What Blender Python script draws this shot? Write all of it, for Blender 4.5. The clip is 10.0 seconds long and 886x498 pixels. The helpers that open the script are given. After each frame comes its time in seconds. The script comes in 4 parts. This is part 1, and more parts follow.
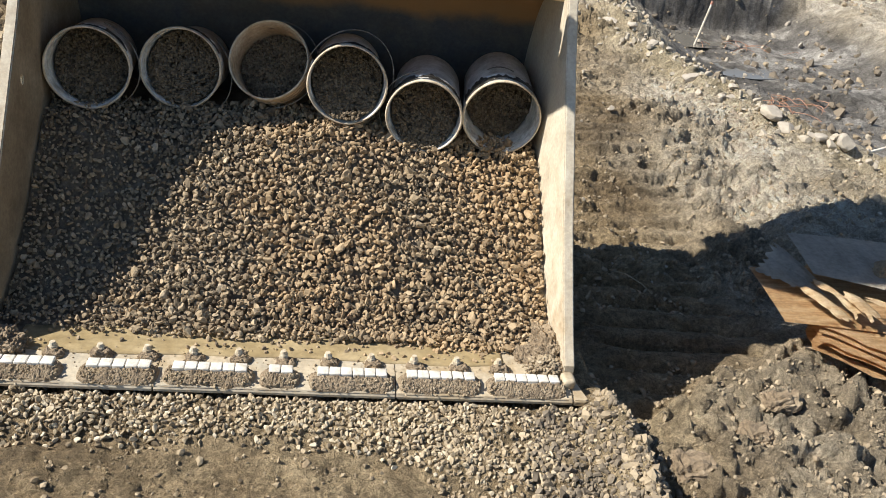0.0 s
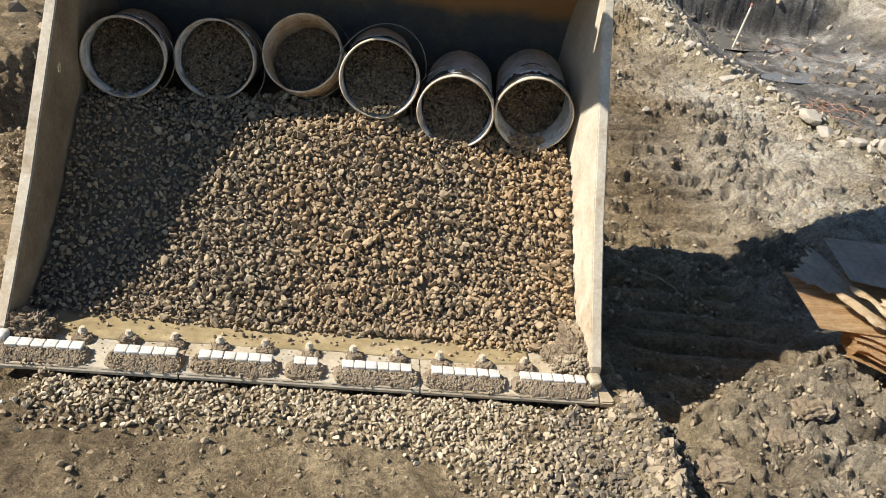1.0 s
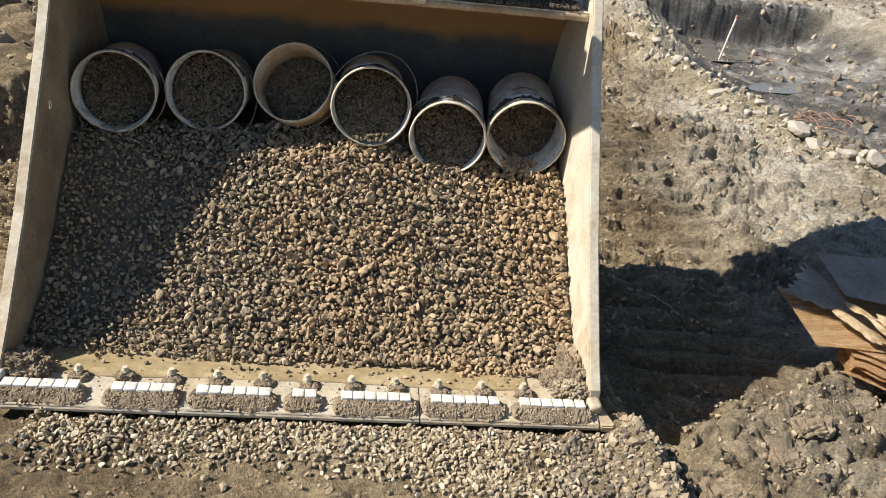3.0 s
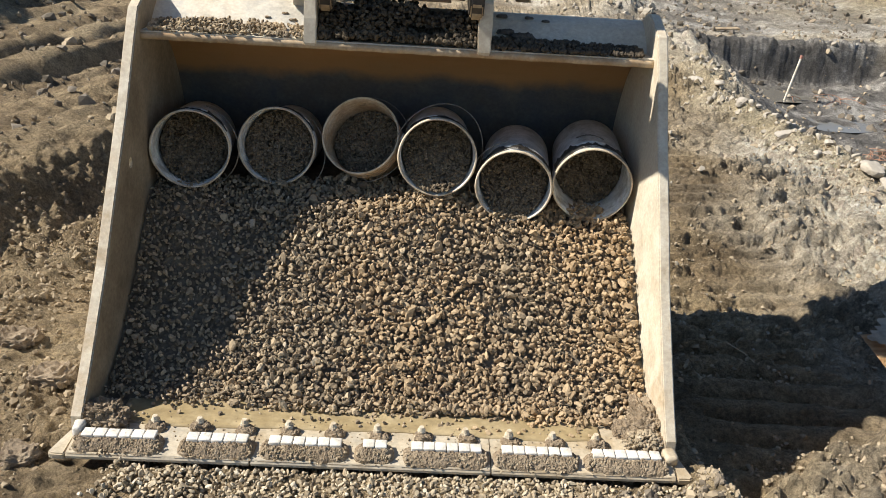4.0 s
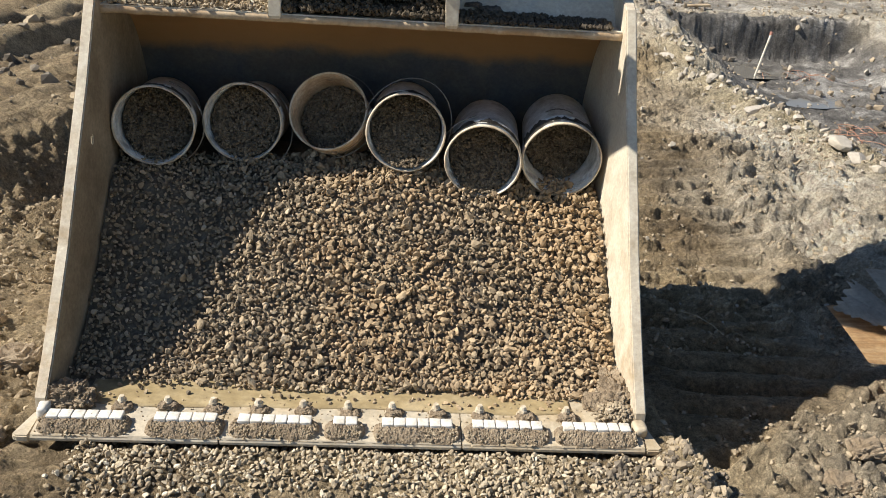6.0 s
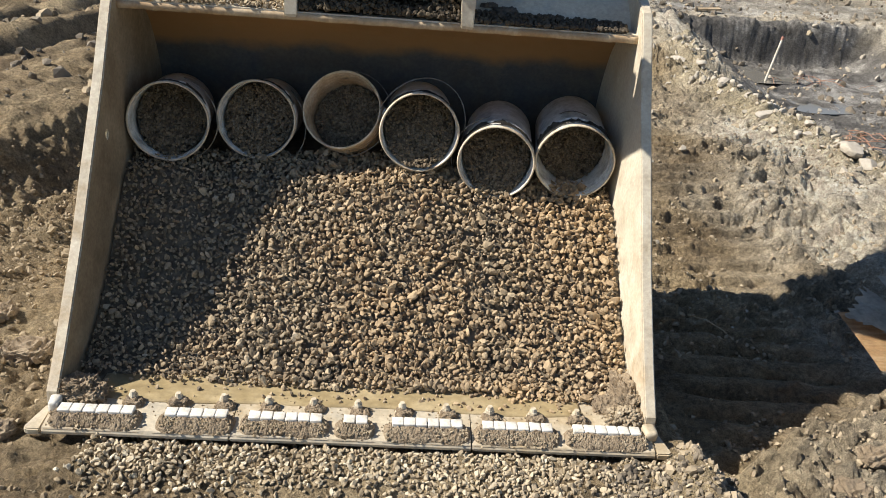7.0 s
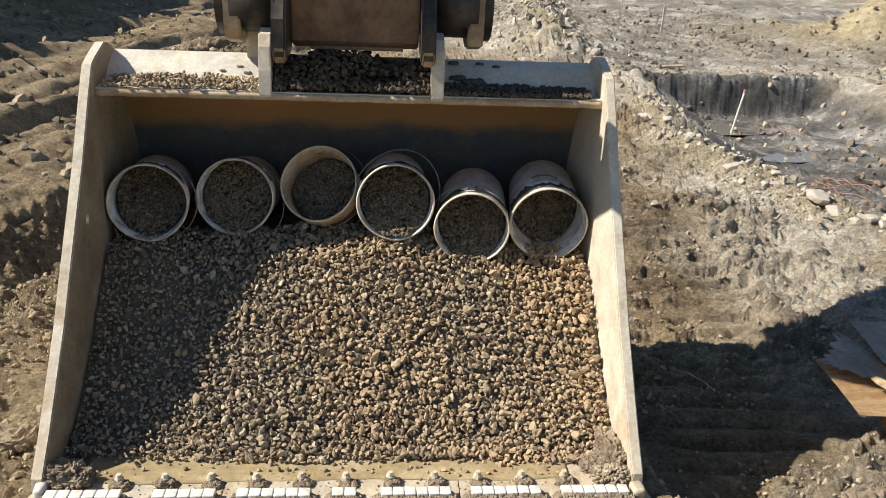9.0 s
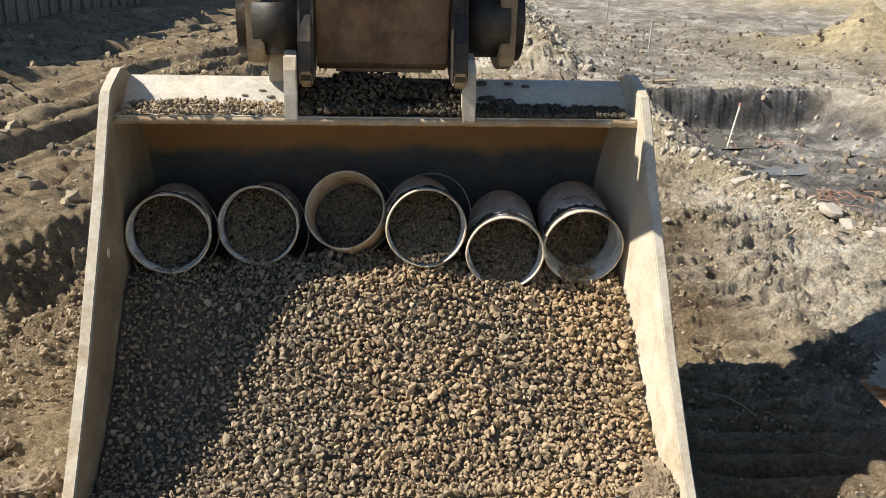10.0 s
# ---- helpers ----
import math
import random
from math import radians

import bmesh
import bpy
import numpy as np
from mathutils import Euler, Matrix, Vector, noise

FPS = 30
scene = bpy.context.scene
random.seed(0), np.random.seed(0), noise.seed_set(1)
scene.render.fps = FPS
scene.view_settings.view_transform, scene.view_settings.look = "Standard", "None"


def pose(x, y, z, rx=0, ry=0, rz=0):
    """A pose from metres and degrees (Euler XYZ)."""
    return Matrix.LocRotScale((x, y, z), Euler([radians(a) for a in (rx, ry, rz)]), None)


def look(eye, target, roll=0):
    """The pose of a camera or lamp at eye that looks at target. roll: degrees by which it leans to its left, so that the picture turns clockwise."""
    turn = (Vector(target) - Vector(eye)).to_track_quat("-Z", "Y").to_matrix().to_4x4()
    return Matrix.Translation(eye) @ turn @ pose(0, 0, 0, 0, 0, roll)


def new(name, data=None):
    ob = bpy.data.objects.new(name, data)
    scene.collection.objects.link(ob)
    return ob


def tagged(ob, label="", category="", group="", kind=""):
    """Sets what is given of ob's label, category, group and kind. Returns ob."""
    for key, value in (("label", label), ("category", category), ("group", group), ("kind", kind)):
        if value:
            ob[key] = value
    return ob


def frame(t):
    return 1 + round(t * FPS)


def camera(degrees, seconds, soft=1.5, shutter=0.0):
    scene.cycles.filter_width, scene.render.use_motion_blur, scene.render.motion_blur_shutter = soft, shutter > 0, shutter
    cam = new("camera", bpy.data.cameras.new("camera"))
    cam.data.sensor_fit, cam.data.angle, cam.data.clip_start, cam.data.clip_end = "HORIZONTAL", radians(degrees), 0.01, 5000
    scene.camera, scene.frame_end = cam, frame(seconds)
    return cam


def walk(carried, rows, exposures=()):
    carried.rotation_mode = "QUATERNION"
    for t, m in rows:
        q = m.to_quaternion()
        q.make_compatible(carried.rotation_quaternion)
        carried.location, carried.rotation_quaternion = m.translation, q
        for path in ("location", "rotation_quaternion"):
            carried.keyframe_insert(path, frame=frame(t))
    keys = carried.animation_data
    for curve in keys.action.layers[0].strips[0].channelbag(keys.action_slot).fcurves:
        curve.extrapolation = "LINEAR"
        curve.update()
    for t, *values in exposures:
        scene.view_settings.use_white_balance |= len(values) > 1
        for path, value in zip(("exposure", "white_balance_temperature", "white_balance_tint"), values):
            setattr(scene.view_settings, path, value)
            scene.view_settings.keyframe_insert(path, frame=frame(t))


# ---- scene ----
cam = camera(56.6, 10.0, soft=0.9)
PATH = [
    (0, (0.118, -2.118, 1.595), (0.393, -0.364, 0.674), 7.5),
    (0.5, (0.12, -2.114, 1.57), (0.326, -0.354, 0.643), 7.3),
    (1, (0.128, -2.11, 1.577), (0.33, -0.351, 0.647), 7.8),
    (1.5, (0.124, -2.097, 1.588), (0.354, -0.343, 0.654), 8.5),
    (2, (0.121, -2.095, 1.592), (0.371, -0.342, 0.664), 8.5),
    (3.3, (0.107, -2.087, 1.618), (0.273, -0.29, 0.756), 4.8),
    (3.5, (0.096, -2.087, 1.619), (0.184, -0.267, 0.794), 3.8),
    (4, (0.091, -2.087, 1.619), (0.156, -0.258, 0.811), 3.7),
    (4.5, (0.104, -2.094, 1.607), (0.185, -0.269, 0.793), 3.4),
    (5, (0.113, -2.098, 1.6), (0.215, -0.279, 0.776), 3.2),
    (5.5, (0.121, -2.085, 1.599), (0.244, -0.277, 0.753), 3.4),
    (7, (0.088, -2.077, 1.599), (0.203, -0.27, 0.75), 4.7),
    (7.5, (0.105, -2.111, 1.613), (0.223, -0.306, 0.76), 3.7),
    (8, (0.098, -2.123, 1.631), (0.226, -0.312, 0.791), 3.3),
    (8.5, (0.094, -2.114, 1.636), (0.23, -0.254, 0.913), 2.5),
    (9, (0.092, -2.114, 1.636), (0.247, -0.251, 0.926), 2.4),
    (9.5, (0.038, -2.102, 1.641), (0.217, -0.238, 0.938), 2.6),
    (10, (-0.071, -1.994, 1.627), (0.122, -0.119, 0.956), 1.6),
]
walk(cam, [(t, look(eye, target, roll)) for t, eye, target, roll in PATH])

# ---- light ----
SUN = Vector((-1.0, -0.005, 0.94)).normalized()
world = bpy.data.worlds.new("sky")
scene.world = world
world.use_nodes = True
wn = world.node_tree
sky = wn.nodes.new("ShaderNodeTexSky")
sky.sky_type = "NISHITA"
sky.sun_disc = False
sky.air_density, sky.dust_density, sky.ozone_density = 1.0, 0.1, 2.5
sky.sun_elevation = math.asin(SUN.z)
sky.sun_rotation = math.atan2(SUN.x, SUN.y)
wn.nodes["Background"].inputs["Strength"].default_value = 0.066
wn.links.new(sky.outputs[0], wn.nodes["Background"].inputs["Color"])
sun = new("sun", bpy.data.lights.new("sun", "SUN"))
sun.data.energy, sun.data.angle, sun.data.color = 5.0, radians(0.55), (1.0, 0.935, 0.825)
sun.matrix_world = look(SUN * 40, (0, 0, 0))
scene.view_settings.exposure = 0.69

# ---- materials ----


def mixer(nt, fac, a, b, blend="MIX"):
    m = nt.nodes.new("ShaderNodeMix")
    m.data_type, m.blend_type = "RGBA", blend
    for sock, v in ((m.inputs[0], fac), (m.inputs[6], a), (m.inputs[7], b)):
        if isinstance(v, bpy.types.NodeSocket):
            nt.links.new(v, sock)
        else:
            sock.default_value = (*v, 1) if isinstance(v, tuple) else v
    return m.outputs[2]


def noise_of(nt, scale, detail=6, rough=0.6, stretch=None, dist=0.0):
    n = nt.nodes.new("ShaderNodeTexNoise")
    n.inputs["Scale"].default_value, n.inputs["Detail"].default_value = scale, detail
    n.inputs["Roughness"].default_value, n.inputs["Distortion"].default_value = rough, dist
    co = nt.nodes.new("ShaderNodeTexCoord").outputs["Object"]
    if stretch:
        mp = nt.nodes.new("ShaderNodeMapping")
        mp.inputs["Scale"].default_value = stretch
        nt.links.new(co, mp.inputs[0])
        co = mp.outputs[0]
    nt.links.new(co, n.inputs["Vector"])
    return n.outputs[0]


def ramp(nt, fac, stops, constant=False):
    r = nt.nodes.new("ShaderNodeValToRGB")
    nt.links.new(fac, r.inputs[0])
    e = r.color_ramp.elements
    while len(e) < len(stops):
        e.new(0.5)
    for el, (p, c) in zip(e, stops):
        el.position, el.color = p, (*c, 1) if isinstance(c, tuple) else (c, c, c, 1)
    if constant:
        r.color_ramp.interpolation = "CONSTANT"
    return r.outputs[0]


def blank(name, rough=0.8, metal=0.0, spec=0.5):
    m = bpy.data.materials.new(name)
    m.use_nodes = True
    nt = m.node_tree
    p = nt.nodes["Principled BSDF"]
    p.inputs["Roughness"].default_value, p.inputs["Metallic"].default_value = rough, metal
    p.inputs["Specular IOR Level"].default_value = spec
    return m, nt, p


def bump(nt, p, height, strength, dist):
    b = nt.nodes.new("ShaderNodeBump")
    b.inputs["Strength"].default_value, b.inputs["Distance"].default_value = strength, dist
    nt.links.new(height, b.inputs["Height"])
    nt.links.new(b.outputs[0], p.inputs["Normal"])


def surface(name, dark, mid, light, scale=6, grain=60, rough=0.8, metal=0.0, relief=0.3, dist=0.004, spec=0.4, stretch=None):
    """A weathered surface: broad stains, fine grain and relief."""
    m, nt, p = blank(name, rough, metal, spec)
    broad = noise_of(nt, scale, 7, 0.62, stretch)
    fine = noise_of(nt, grain, 5, 0.7)
    c = ramp(nt, broad, [(0.32, dark), (0.5, mid), (0.68, light)])
    c = mixer(nt, 0.35, c, ramp(nt, fine, [(0.3, 0.25), (0.7, 0.85)]), "OVERLAY")
    nt.links.new(c, p.inputs["Base Color"])
    bump(nt, p, fine, relief, dist)
    return m


def soil_material():
    """Clay to the left and in front, grey tracked ground to the right, dark wet soil in the pit, pale sand on the piles."""
    m, nt, p = blank("soil", 0.92, 0.0, 0.25)
    broad = noise_of(nt, 1.3, 8, 0.65)
    mid = noise_of(nt, 9, 7, 0.68)
    fine = noise_of(nt, 55, 6, 0.72)
    clay = ramp(nt, broad, [(0.36, (0.175, 0.125, 0.071)), (0.5, (0.29, 0.218, 0.13)), (0.64, (0.40, 0.314, 0.196))])
    grey = ramp(nt, broad, [(0.36, (0.34, 0.285, 0.205)), (0.5, (0.50, 0.44, 0.345)), (0.64, (0.64, 0.585, 0.49))])
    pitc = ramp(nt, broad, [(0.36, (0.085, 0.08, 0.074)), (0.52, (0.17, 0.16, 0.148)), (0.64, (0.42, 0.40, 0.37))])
    sand = ramp(nt, broad, [(0.3, (0.36, 0.29, 0.17)), (0.7, (0.52, 0.44, 0.29))])

    def zone(key):
        a = nt.nodes.new("ShaderNodeAttribute")
        a.attribute_name = key
        return a.outputs["Fac"]

    c = mixer(nt, zone("grey_soil"), clay, grey)
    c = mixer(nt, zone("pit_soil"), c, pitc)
    c = mixer(nt, zone("sand_soil"), c, sand)
    speck = noise_of(nt, 190, 4, 0.7)
    c = mixer(nt, 0.45, c, ramp(nt, mid, [(0.38, 0.2), (0.62, 0.8)]), "OVERLAY")
    c = mixer(nt, 0.5, c, ramp(nt, fine, [(0.38, 0.15), (0.62, 0.85)]), "OVERLAY")
    c = mixer(nt, 0.35, c, ramp(nt, speck, [(0.36, 0.15), (0.64, 0.85)]), "OVERLAY")
    nt.links.new(c, p.inputs["Base Color"])
    damp = ramp(nt, broad, [(0.3, 0.7), (0.6, 0.95)])
    nt.links.new(damp, p.inputs["Roughness"])
    add = nt.nodes.new("ShaderNodeMath")
    add.operation = "MULTIPLY_ADD"
    add.inputs[1].default_value = 0.45
    nt.links.new(speck, add.inputs[0])
    nt.links.new(fine, add.inputs[2])
    bump(nt, p, add.outputs[0], 1.0, 0.035)
    return m


def stone_material(name, stops, grain=90, rough=0.85, tint=(0.46, 0.31, 0.165)):
    """Each stone takes its own tone."""
    m, nt, p = blank(name, rough, 0.0, 0.35)
    isl = nt.nodes.new("ShaderNodeNewGeometry").outputs["Random Per Island"]
    c = ramp(nt, isl, stops)
    patch = noise_of(nt, 3.2, 4, 0.6)
    sep = nt.nodes.new("ShaderNodeSeparateXYZ")
    nt.links.new(nt.nodes.new("ShaderNodeTexCoord").outputs["Object"], sep.inputs[0])
    # tint factor: patchy noise plus a rise with x
    dry = nt.nodes.new("ShaderNodeMath")
    dry.operation = "MULTIPLY_ADD"
    dry.inputs[1].default_value = 0.22
    nt.links.new(sep.outputs[0], dry.inputs[0])
    nt.links.new(patch, dry.inputs[2])
    c = mixer(nt, ramp(nt, dry.outputs[0], [(0.42, 0.0), (0.72, 0.5)]), c, tint)
    fine = noise_of(nt, grain, 5, 0.7)
    c = mixer(nt, 0.32, c, ramp(nt, fine, [(0.3, 0.25), (0.7, 0.8)]), "OVERLAY")
    nt.links.new(c, p.inputs["Base Color"])
    bump(nt, p, fine, 0.5, 0.004)
    return m


def steel_material(name, paint, rust, dust, amount=0.5):
    """Worn bucket steel: bare polished metal, rust bloom and dried slurry in streaks."""
    m, nt, p = blank(name, 0.5, 0.0, 0.5)
    broad = noise_of(nt, 3.0, 8, 0.65, None, 0.6)
    streak = noise_of(nt, 11.0, 7, 0.7, None, 0.3)
    fine = noise_of(nt, 70, 5, 0.7)
    c = mixer(nt, ramp(nt, broad, [(0.42, 0.0), (0.6, 1.0)]), paint, rust)
    c = mixer(nt, ramp(nt, streak, [(0.5 - 0.3 * amount, 0.0), (0.85 - 0.3 * amount, 1.0)]), c, dust)
    c = mixer(nt, 0.35, c, ramp(nt, fine, [(0.3, 0.25), (0.7, 0.8)]), "OVERLAY")
    nt.links.new(c, p.inputs["Base Color"])
    nt.links.new(ramp(nt, streak, [(0.35, 0.32), (0.6, 0.62)]), p.inputs["Roughness"])
    bump(nt, p, fine, 0.25, 0.003)
    return m


SOIL = soil_material()
GRAVEL_TONES = [(0.0, (0.13, 0.104, 0.075)), (0.3, (0.245, 0.192, 0.128)), (0.7, (0.335, 0.262, 0.172)), (0.93, (0.40, 0.32, 0.215)), (1.0, (0.47, 0.39, 0.285))]
GRAVEL = stone_material("crushed_gravel", GRAVEL_TONES)
# heap tones scaled down to hold the shade inside the pails
SHADED_GRAVEL = stone_material("shaded_gravel", [(p, tuple(0.55 * v for v in c)) for p, c in GRAVEL_TONES], tint=(0.17, 0.125, 0.08))
# the same tones again, with the coupler's deep shade in the colour
DEEP_SHADE_GRAVEL = stone_material("deep_shade_gravel", [(p, tuple(0.28 * v for v in c)) for p, c in GRAVEL_TONES], tint=(0.075, 0.06, 0.045))
PEBBLE = stone_material("pale_pebbles", [(0.0, (0.16, 0.122, 0.078)), (0.25, (0.28, 0.222, 0.145)), (0.55, (0.41, 0.335, 0.228)), (0.85, (0.53, 0.45, 0.325)), (1.0, (0.66, 0.585, 0.45))], tint=(0.42, 0.345, 0.24))
CLOD = stone_material("dry_clods", [(0.0, (0.22, 0.165, 0.102)), (0.5, (0.305, 0.238, 0.152)), (1.0, (0.40, 0.322, 0.218))], 60, tint=(0.36, 0.30, 0.22))
DARK_CLOD = stone_material("damp_clods", [(0.0, (0.10, 0.084, 0.063)), (0.5, (0.165, 0.138, 0.104)), (1.0, (0.255, 0.215, 0.165))], 50, tint=(0.19, 0.155, 0.115))
PALE_ROCK = stone_material("pale_rock", [(0.0, (0.30, 0.265, 0.22)), (1.0, (0.46, 0.415, 0.355))], 30, tint=(0.42, 0.37, 0.29))
# backing under the stones; shade of the gaps is put into its colour
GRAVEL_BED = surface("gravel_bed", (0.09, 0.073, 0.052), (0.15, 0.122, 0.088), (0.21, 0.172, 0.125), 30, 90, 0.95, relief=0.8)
STEEL = steel_material("worn_bucket_steel", (0.52, 0.46, 0.36), (0.44, 0.34, 0.22), (0.64, 0.58, 0.47))
TUBE = steel_material("scuffed_grey_steel", (0.46, 0.445, 0.405), (0.50, 0.44, 0.34), (0.66, 0.60, 0.49), 0.45)
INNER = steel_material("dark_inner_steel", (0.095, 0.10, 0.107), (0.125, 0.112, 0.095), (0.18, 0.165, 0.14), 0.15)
def rust_bounce_upper(m):
    """Rust and gravel bounce light painted over the upper shell, with ragged lower edge."""
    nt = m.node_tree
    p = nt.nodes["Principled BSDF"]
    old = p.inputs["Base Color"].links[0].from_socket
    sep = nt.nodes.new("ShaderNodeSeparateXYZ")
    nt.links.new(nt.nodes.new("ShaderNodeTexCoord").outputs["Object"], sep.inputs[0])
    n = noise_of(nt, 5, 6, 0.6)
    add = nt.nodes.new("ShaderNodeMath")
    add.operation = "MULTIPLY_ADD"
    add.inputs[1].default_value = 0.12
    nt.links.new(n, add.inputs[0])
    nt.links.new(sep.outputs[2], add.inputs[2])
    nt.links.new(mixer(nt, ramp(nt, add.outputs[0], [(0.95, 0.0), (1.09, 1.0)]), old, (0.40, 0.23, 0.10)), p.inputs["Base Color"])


rust_bounce_upper(INNER)
EDGE = steel_material("polished_cutting_edge", (0.40, 0.36, 0.29), (0.37, 0.285, 0.175), (0.53, 0.46, 0.345), 0.45)
LIP_STEEL = steel_material("rusty_lip_steel", (0.40, 0.29, 0.175), (0.34, 0.215, 0.11), (0.54, 0.44, 0.31), 0.3)
SHADED_MUD_FILM = surface("shaded_clay_film", (0.17, 0.13, 0.085), (0.25, 0.20, 0.135), (0.34, 0.28, 0.20), 5, 60, 0.75, relief=0.3)
FILM = surface("wet_clay_film", (0.25, 0.19, 0.10), (0.32, 0.25, 0.14), (0.41, 0.33, 0.20), 9, 40, 0.35, relief=0.15)
MUD = surface("packed_mud", (0.20, 0.15, 0.098), (0.30, 0.232, 0.158), (0.40, 0.32, 0.225), 14, 110, 0.95, relief=1.0, dist=0.012)
WHITE_BAR = surface("white_wear_block", (0.50, 0.46, 0.39), (0.64, 0.61, 0.55), (0.72, 0.70, 0.66), 25, 120, 0.5)
BOLT = surface("dusty_bolt_steel", (0.36, 0.29, 0.20), (0.50, 0.425, 0.315), (0.64, 0.58, 0.47), 40, 120, 0.55, 0.0)
GREASE = surface("greasy_dark_steel", (0.018, 0.016, 0.014), (0.04, 0.034, 0.028), (0.1, 0.075, 0.05), 9, 60, 0.5)
RUST = surface("brown_painted_steel", (0.05, 0.034, 0.024), (0.235, 0.14, 0.075), (0.34, 0.225, 0.14), 4, 60, 0.6)
TAN_STEEL = surface("tan_painted_steel", (0.20, 0.14, 0.08), (0.34, 0.25, 0.15), (0.48, 0.38, 0.25), 7, 60, 0.6)
PLASTIC = surface("dirty_white_plastic", (0.32, 0.305, 0.27), (0.55, 0.54, 0.51), (0.72, 0.71, 0.68), 16, 80, 0.45, relief=0.08)
TAN_PLASTIC = surface("stained_tan_plastic", (0.37, 0.25, 0.14), (0.50, 0.37, 0.245), (0.62, 0.51, 0.38), 10, 80, 0.45, relief=0.08)
RIM = surface("stained_cream_rim", (0.40, 0.29, 0.175), (0.62, 0.53, 0.40), (0.76, 0.69, 0.57), 14, 80, 0.4, relief=0.08)
SMEAR = surface("black_mud_smear", (0.03, 0.026, 0.022), (0.07, 0.06, 0.05), (0.14, 0.12, 0.1), 18, 80, 0.7)
WIRE = surface("wire", (0.12, 0.11, 0.1), (0.2, 0.19, 0.17), (0.32, 0.3, 0.27), 40, 100, 0.4, 0.7)
PLY = surface("torn_plywood", (0.38, 0.22, 0.10), (0.50, 0.32, 0.16), (0.62, 0.45, 0.27), 7, 50, 0.75, stretch=(1, 6, 1))
PALE_PLY = surface("pale_splintered_plywood", (0.48, 0.33, 0.18), (0.60, 0.46, 0.29), (0.70, 0.58, 0.41), 9, 60, 0.75, stretch=(1, 6, 1))
PLY_GREY = surface("dusty_board_face", (0.36, 0.32, 0.265), (0.46, 0.42, 0.355), (0.54, 0.50, 0.435), 4, 50, 0.85, stretch=(3, 1, 1))
WATER = blank("muddy_water", 0.12, 0.0, 0.5)[0]
WATER.node_tree.nodes["Principled BSDF"].inputs["Base Color"].default_value = (0.17, 0.16, 0.14, 1)
STAKE = surface("pale_wood_stake", (0.52, 0.46, 0.36), (0.66, 0.6, 0.5), (0.74, 0.7, 0.62), 12, 60, 0.7)
RED = surface("faded_red_tape", (0.30, 0.12, 0.09), (0.38, 0.18, 0.13), (0.45, 0.26, 0.2), 12, 60, 0.6)
ROOT = surface("orange_fibre", (0.30, 0.16, 0.10), (0.38, 0.21, 0.14), (0.42, 0.28, 0.2), 20, 60, 0.8)
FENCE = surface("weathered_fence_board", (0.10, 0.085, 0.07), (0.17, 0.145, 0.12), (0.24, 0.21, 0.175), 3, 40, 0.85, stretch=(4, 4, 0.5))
TWIG = surface("dry_twig", (0.25, 0.2, 0.13), (0.36, 0.3, 0.2), (0.45, 0.38, 0.27), 30, 80, 0.8)

# ---- mesh helpers ----


def mesh_ob(name, bm, material, smooth=False):
    bmesh.ops.recalc_face_normals(bm, faces=bm.faces[:])
    me = bpy.data.meshes.new(name)
    bm.to_mesh(me)
    bm.free()
    me.materials.append(material)
    if smooth:
        me.polygons.foreach_set("use_smooth", [True] * len(me.polygons))
    return new(name, me)


def part(name, bm, material, parent, label="", smooth=False):
    ob = mesh_ob(name, bm, material, smooth)
    ob.parent = parent
    return tagged(ob, label)


def thing(name, place, label, category, group="", kind=""):
    ob = new(name)
    ob.empty_display_size = 0.05
    ob.matrix_world = place if isinstance(place, Matrix) else Matrix.Translation(place)
    return tagged(ob, label, category, group, kind)


def add_box(bm, lo, hi, bevel=0.0):
    c = [(a + b) / 2 for a, b in zip(lo, hi)]
    s = [max(b - a, 1e-4) for a, b in zip(lo, hi)]
    g = bmesh.ops.create_cube(bm, size=1, matrix=Matrix.Translation(c) @ Matrix.Diagonal((*s, 1)))
    if bevel:
        edges = list({e for v in g["verts"] for e in v.link_edges})
        bmesh.ops.bevel(bm, geom=edges, offset=bevel, segments=2, affect="EDGES", profile=0.6)
    return bm


def add_prism(bm, outline, x0, x1, bevel=0.0):
    """Extrudes an outline in y, z along x."""
    a = [bm.verts.new((x0, y, z)) for y, z in outline]
    b = [bm.verts.new((x1, y, z)) for y, z in outline]
    n = len(outline)
    faces = [bm.faces.new(a), bm.faces.new(b[::-1])]
    faces += [bm.faces.new((a[i], b[i], b[(i + 1) % n], a[(i + 1) % n])) for i in range(n)]
    if bevel:
        rim = [e for e in faces[0].edges] + [e for e in faces[1].edges]
        bmesh.ops.bevel(bm, geom=rim, offset=bevel, segments=2, affect="EDGES")
    return bm


def add_rod(bm, a, b, r, r2=None, seg=10):
    a, b = Vector(a), Vector(b)
    m = Matrix.Translation((a + b) / 2) @ (b - a).to_track_quat("Z", "Y").to_matrix().to_4x4()
    bmesh.ops.create_cone(bm, cap_ends=True, segments=seg, radius1=r, radius2=r if r2 is None else r2, depth=(b - a).length, matrix=m)
    return bm


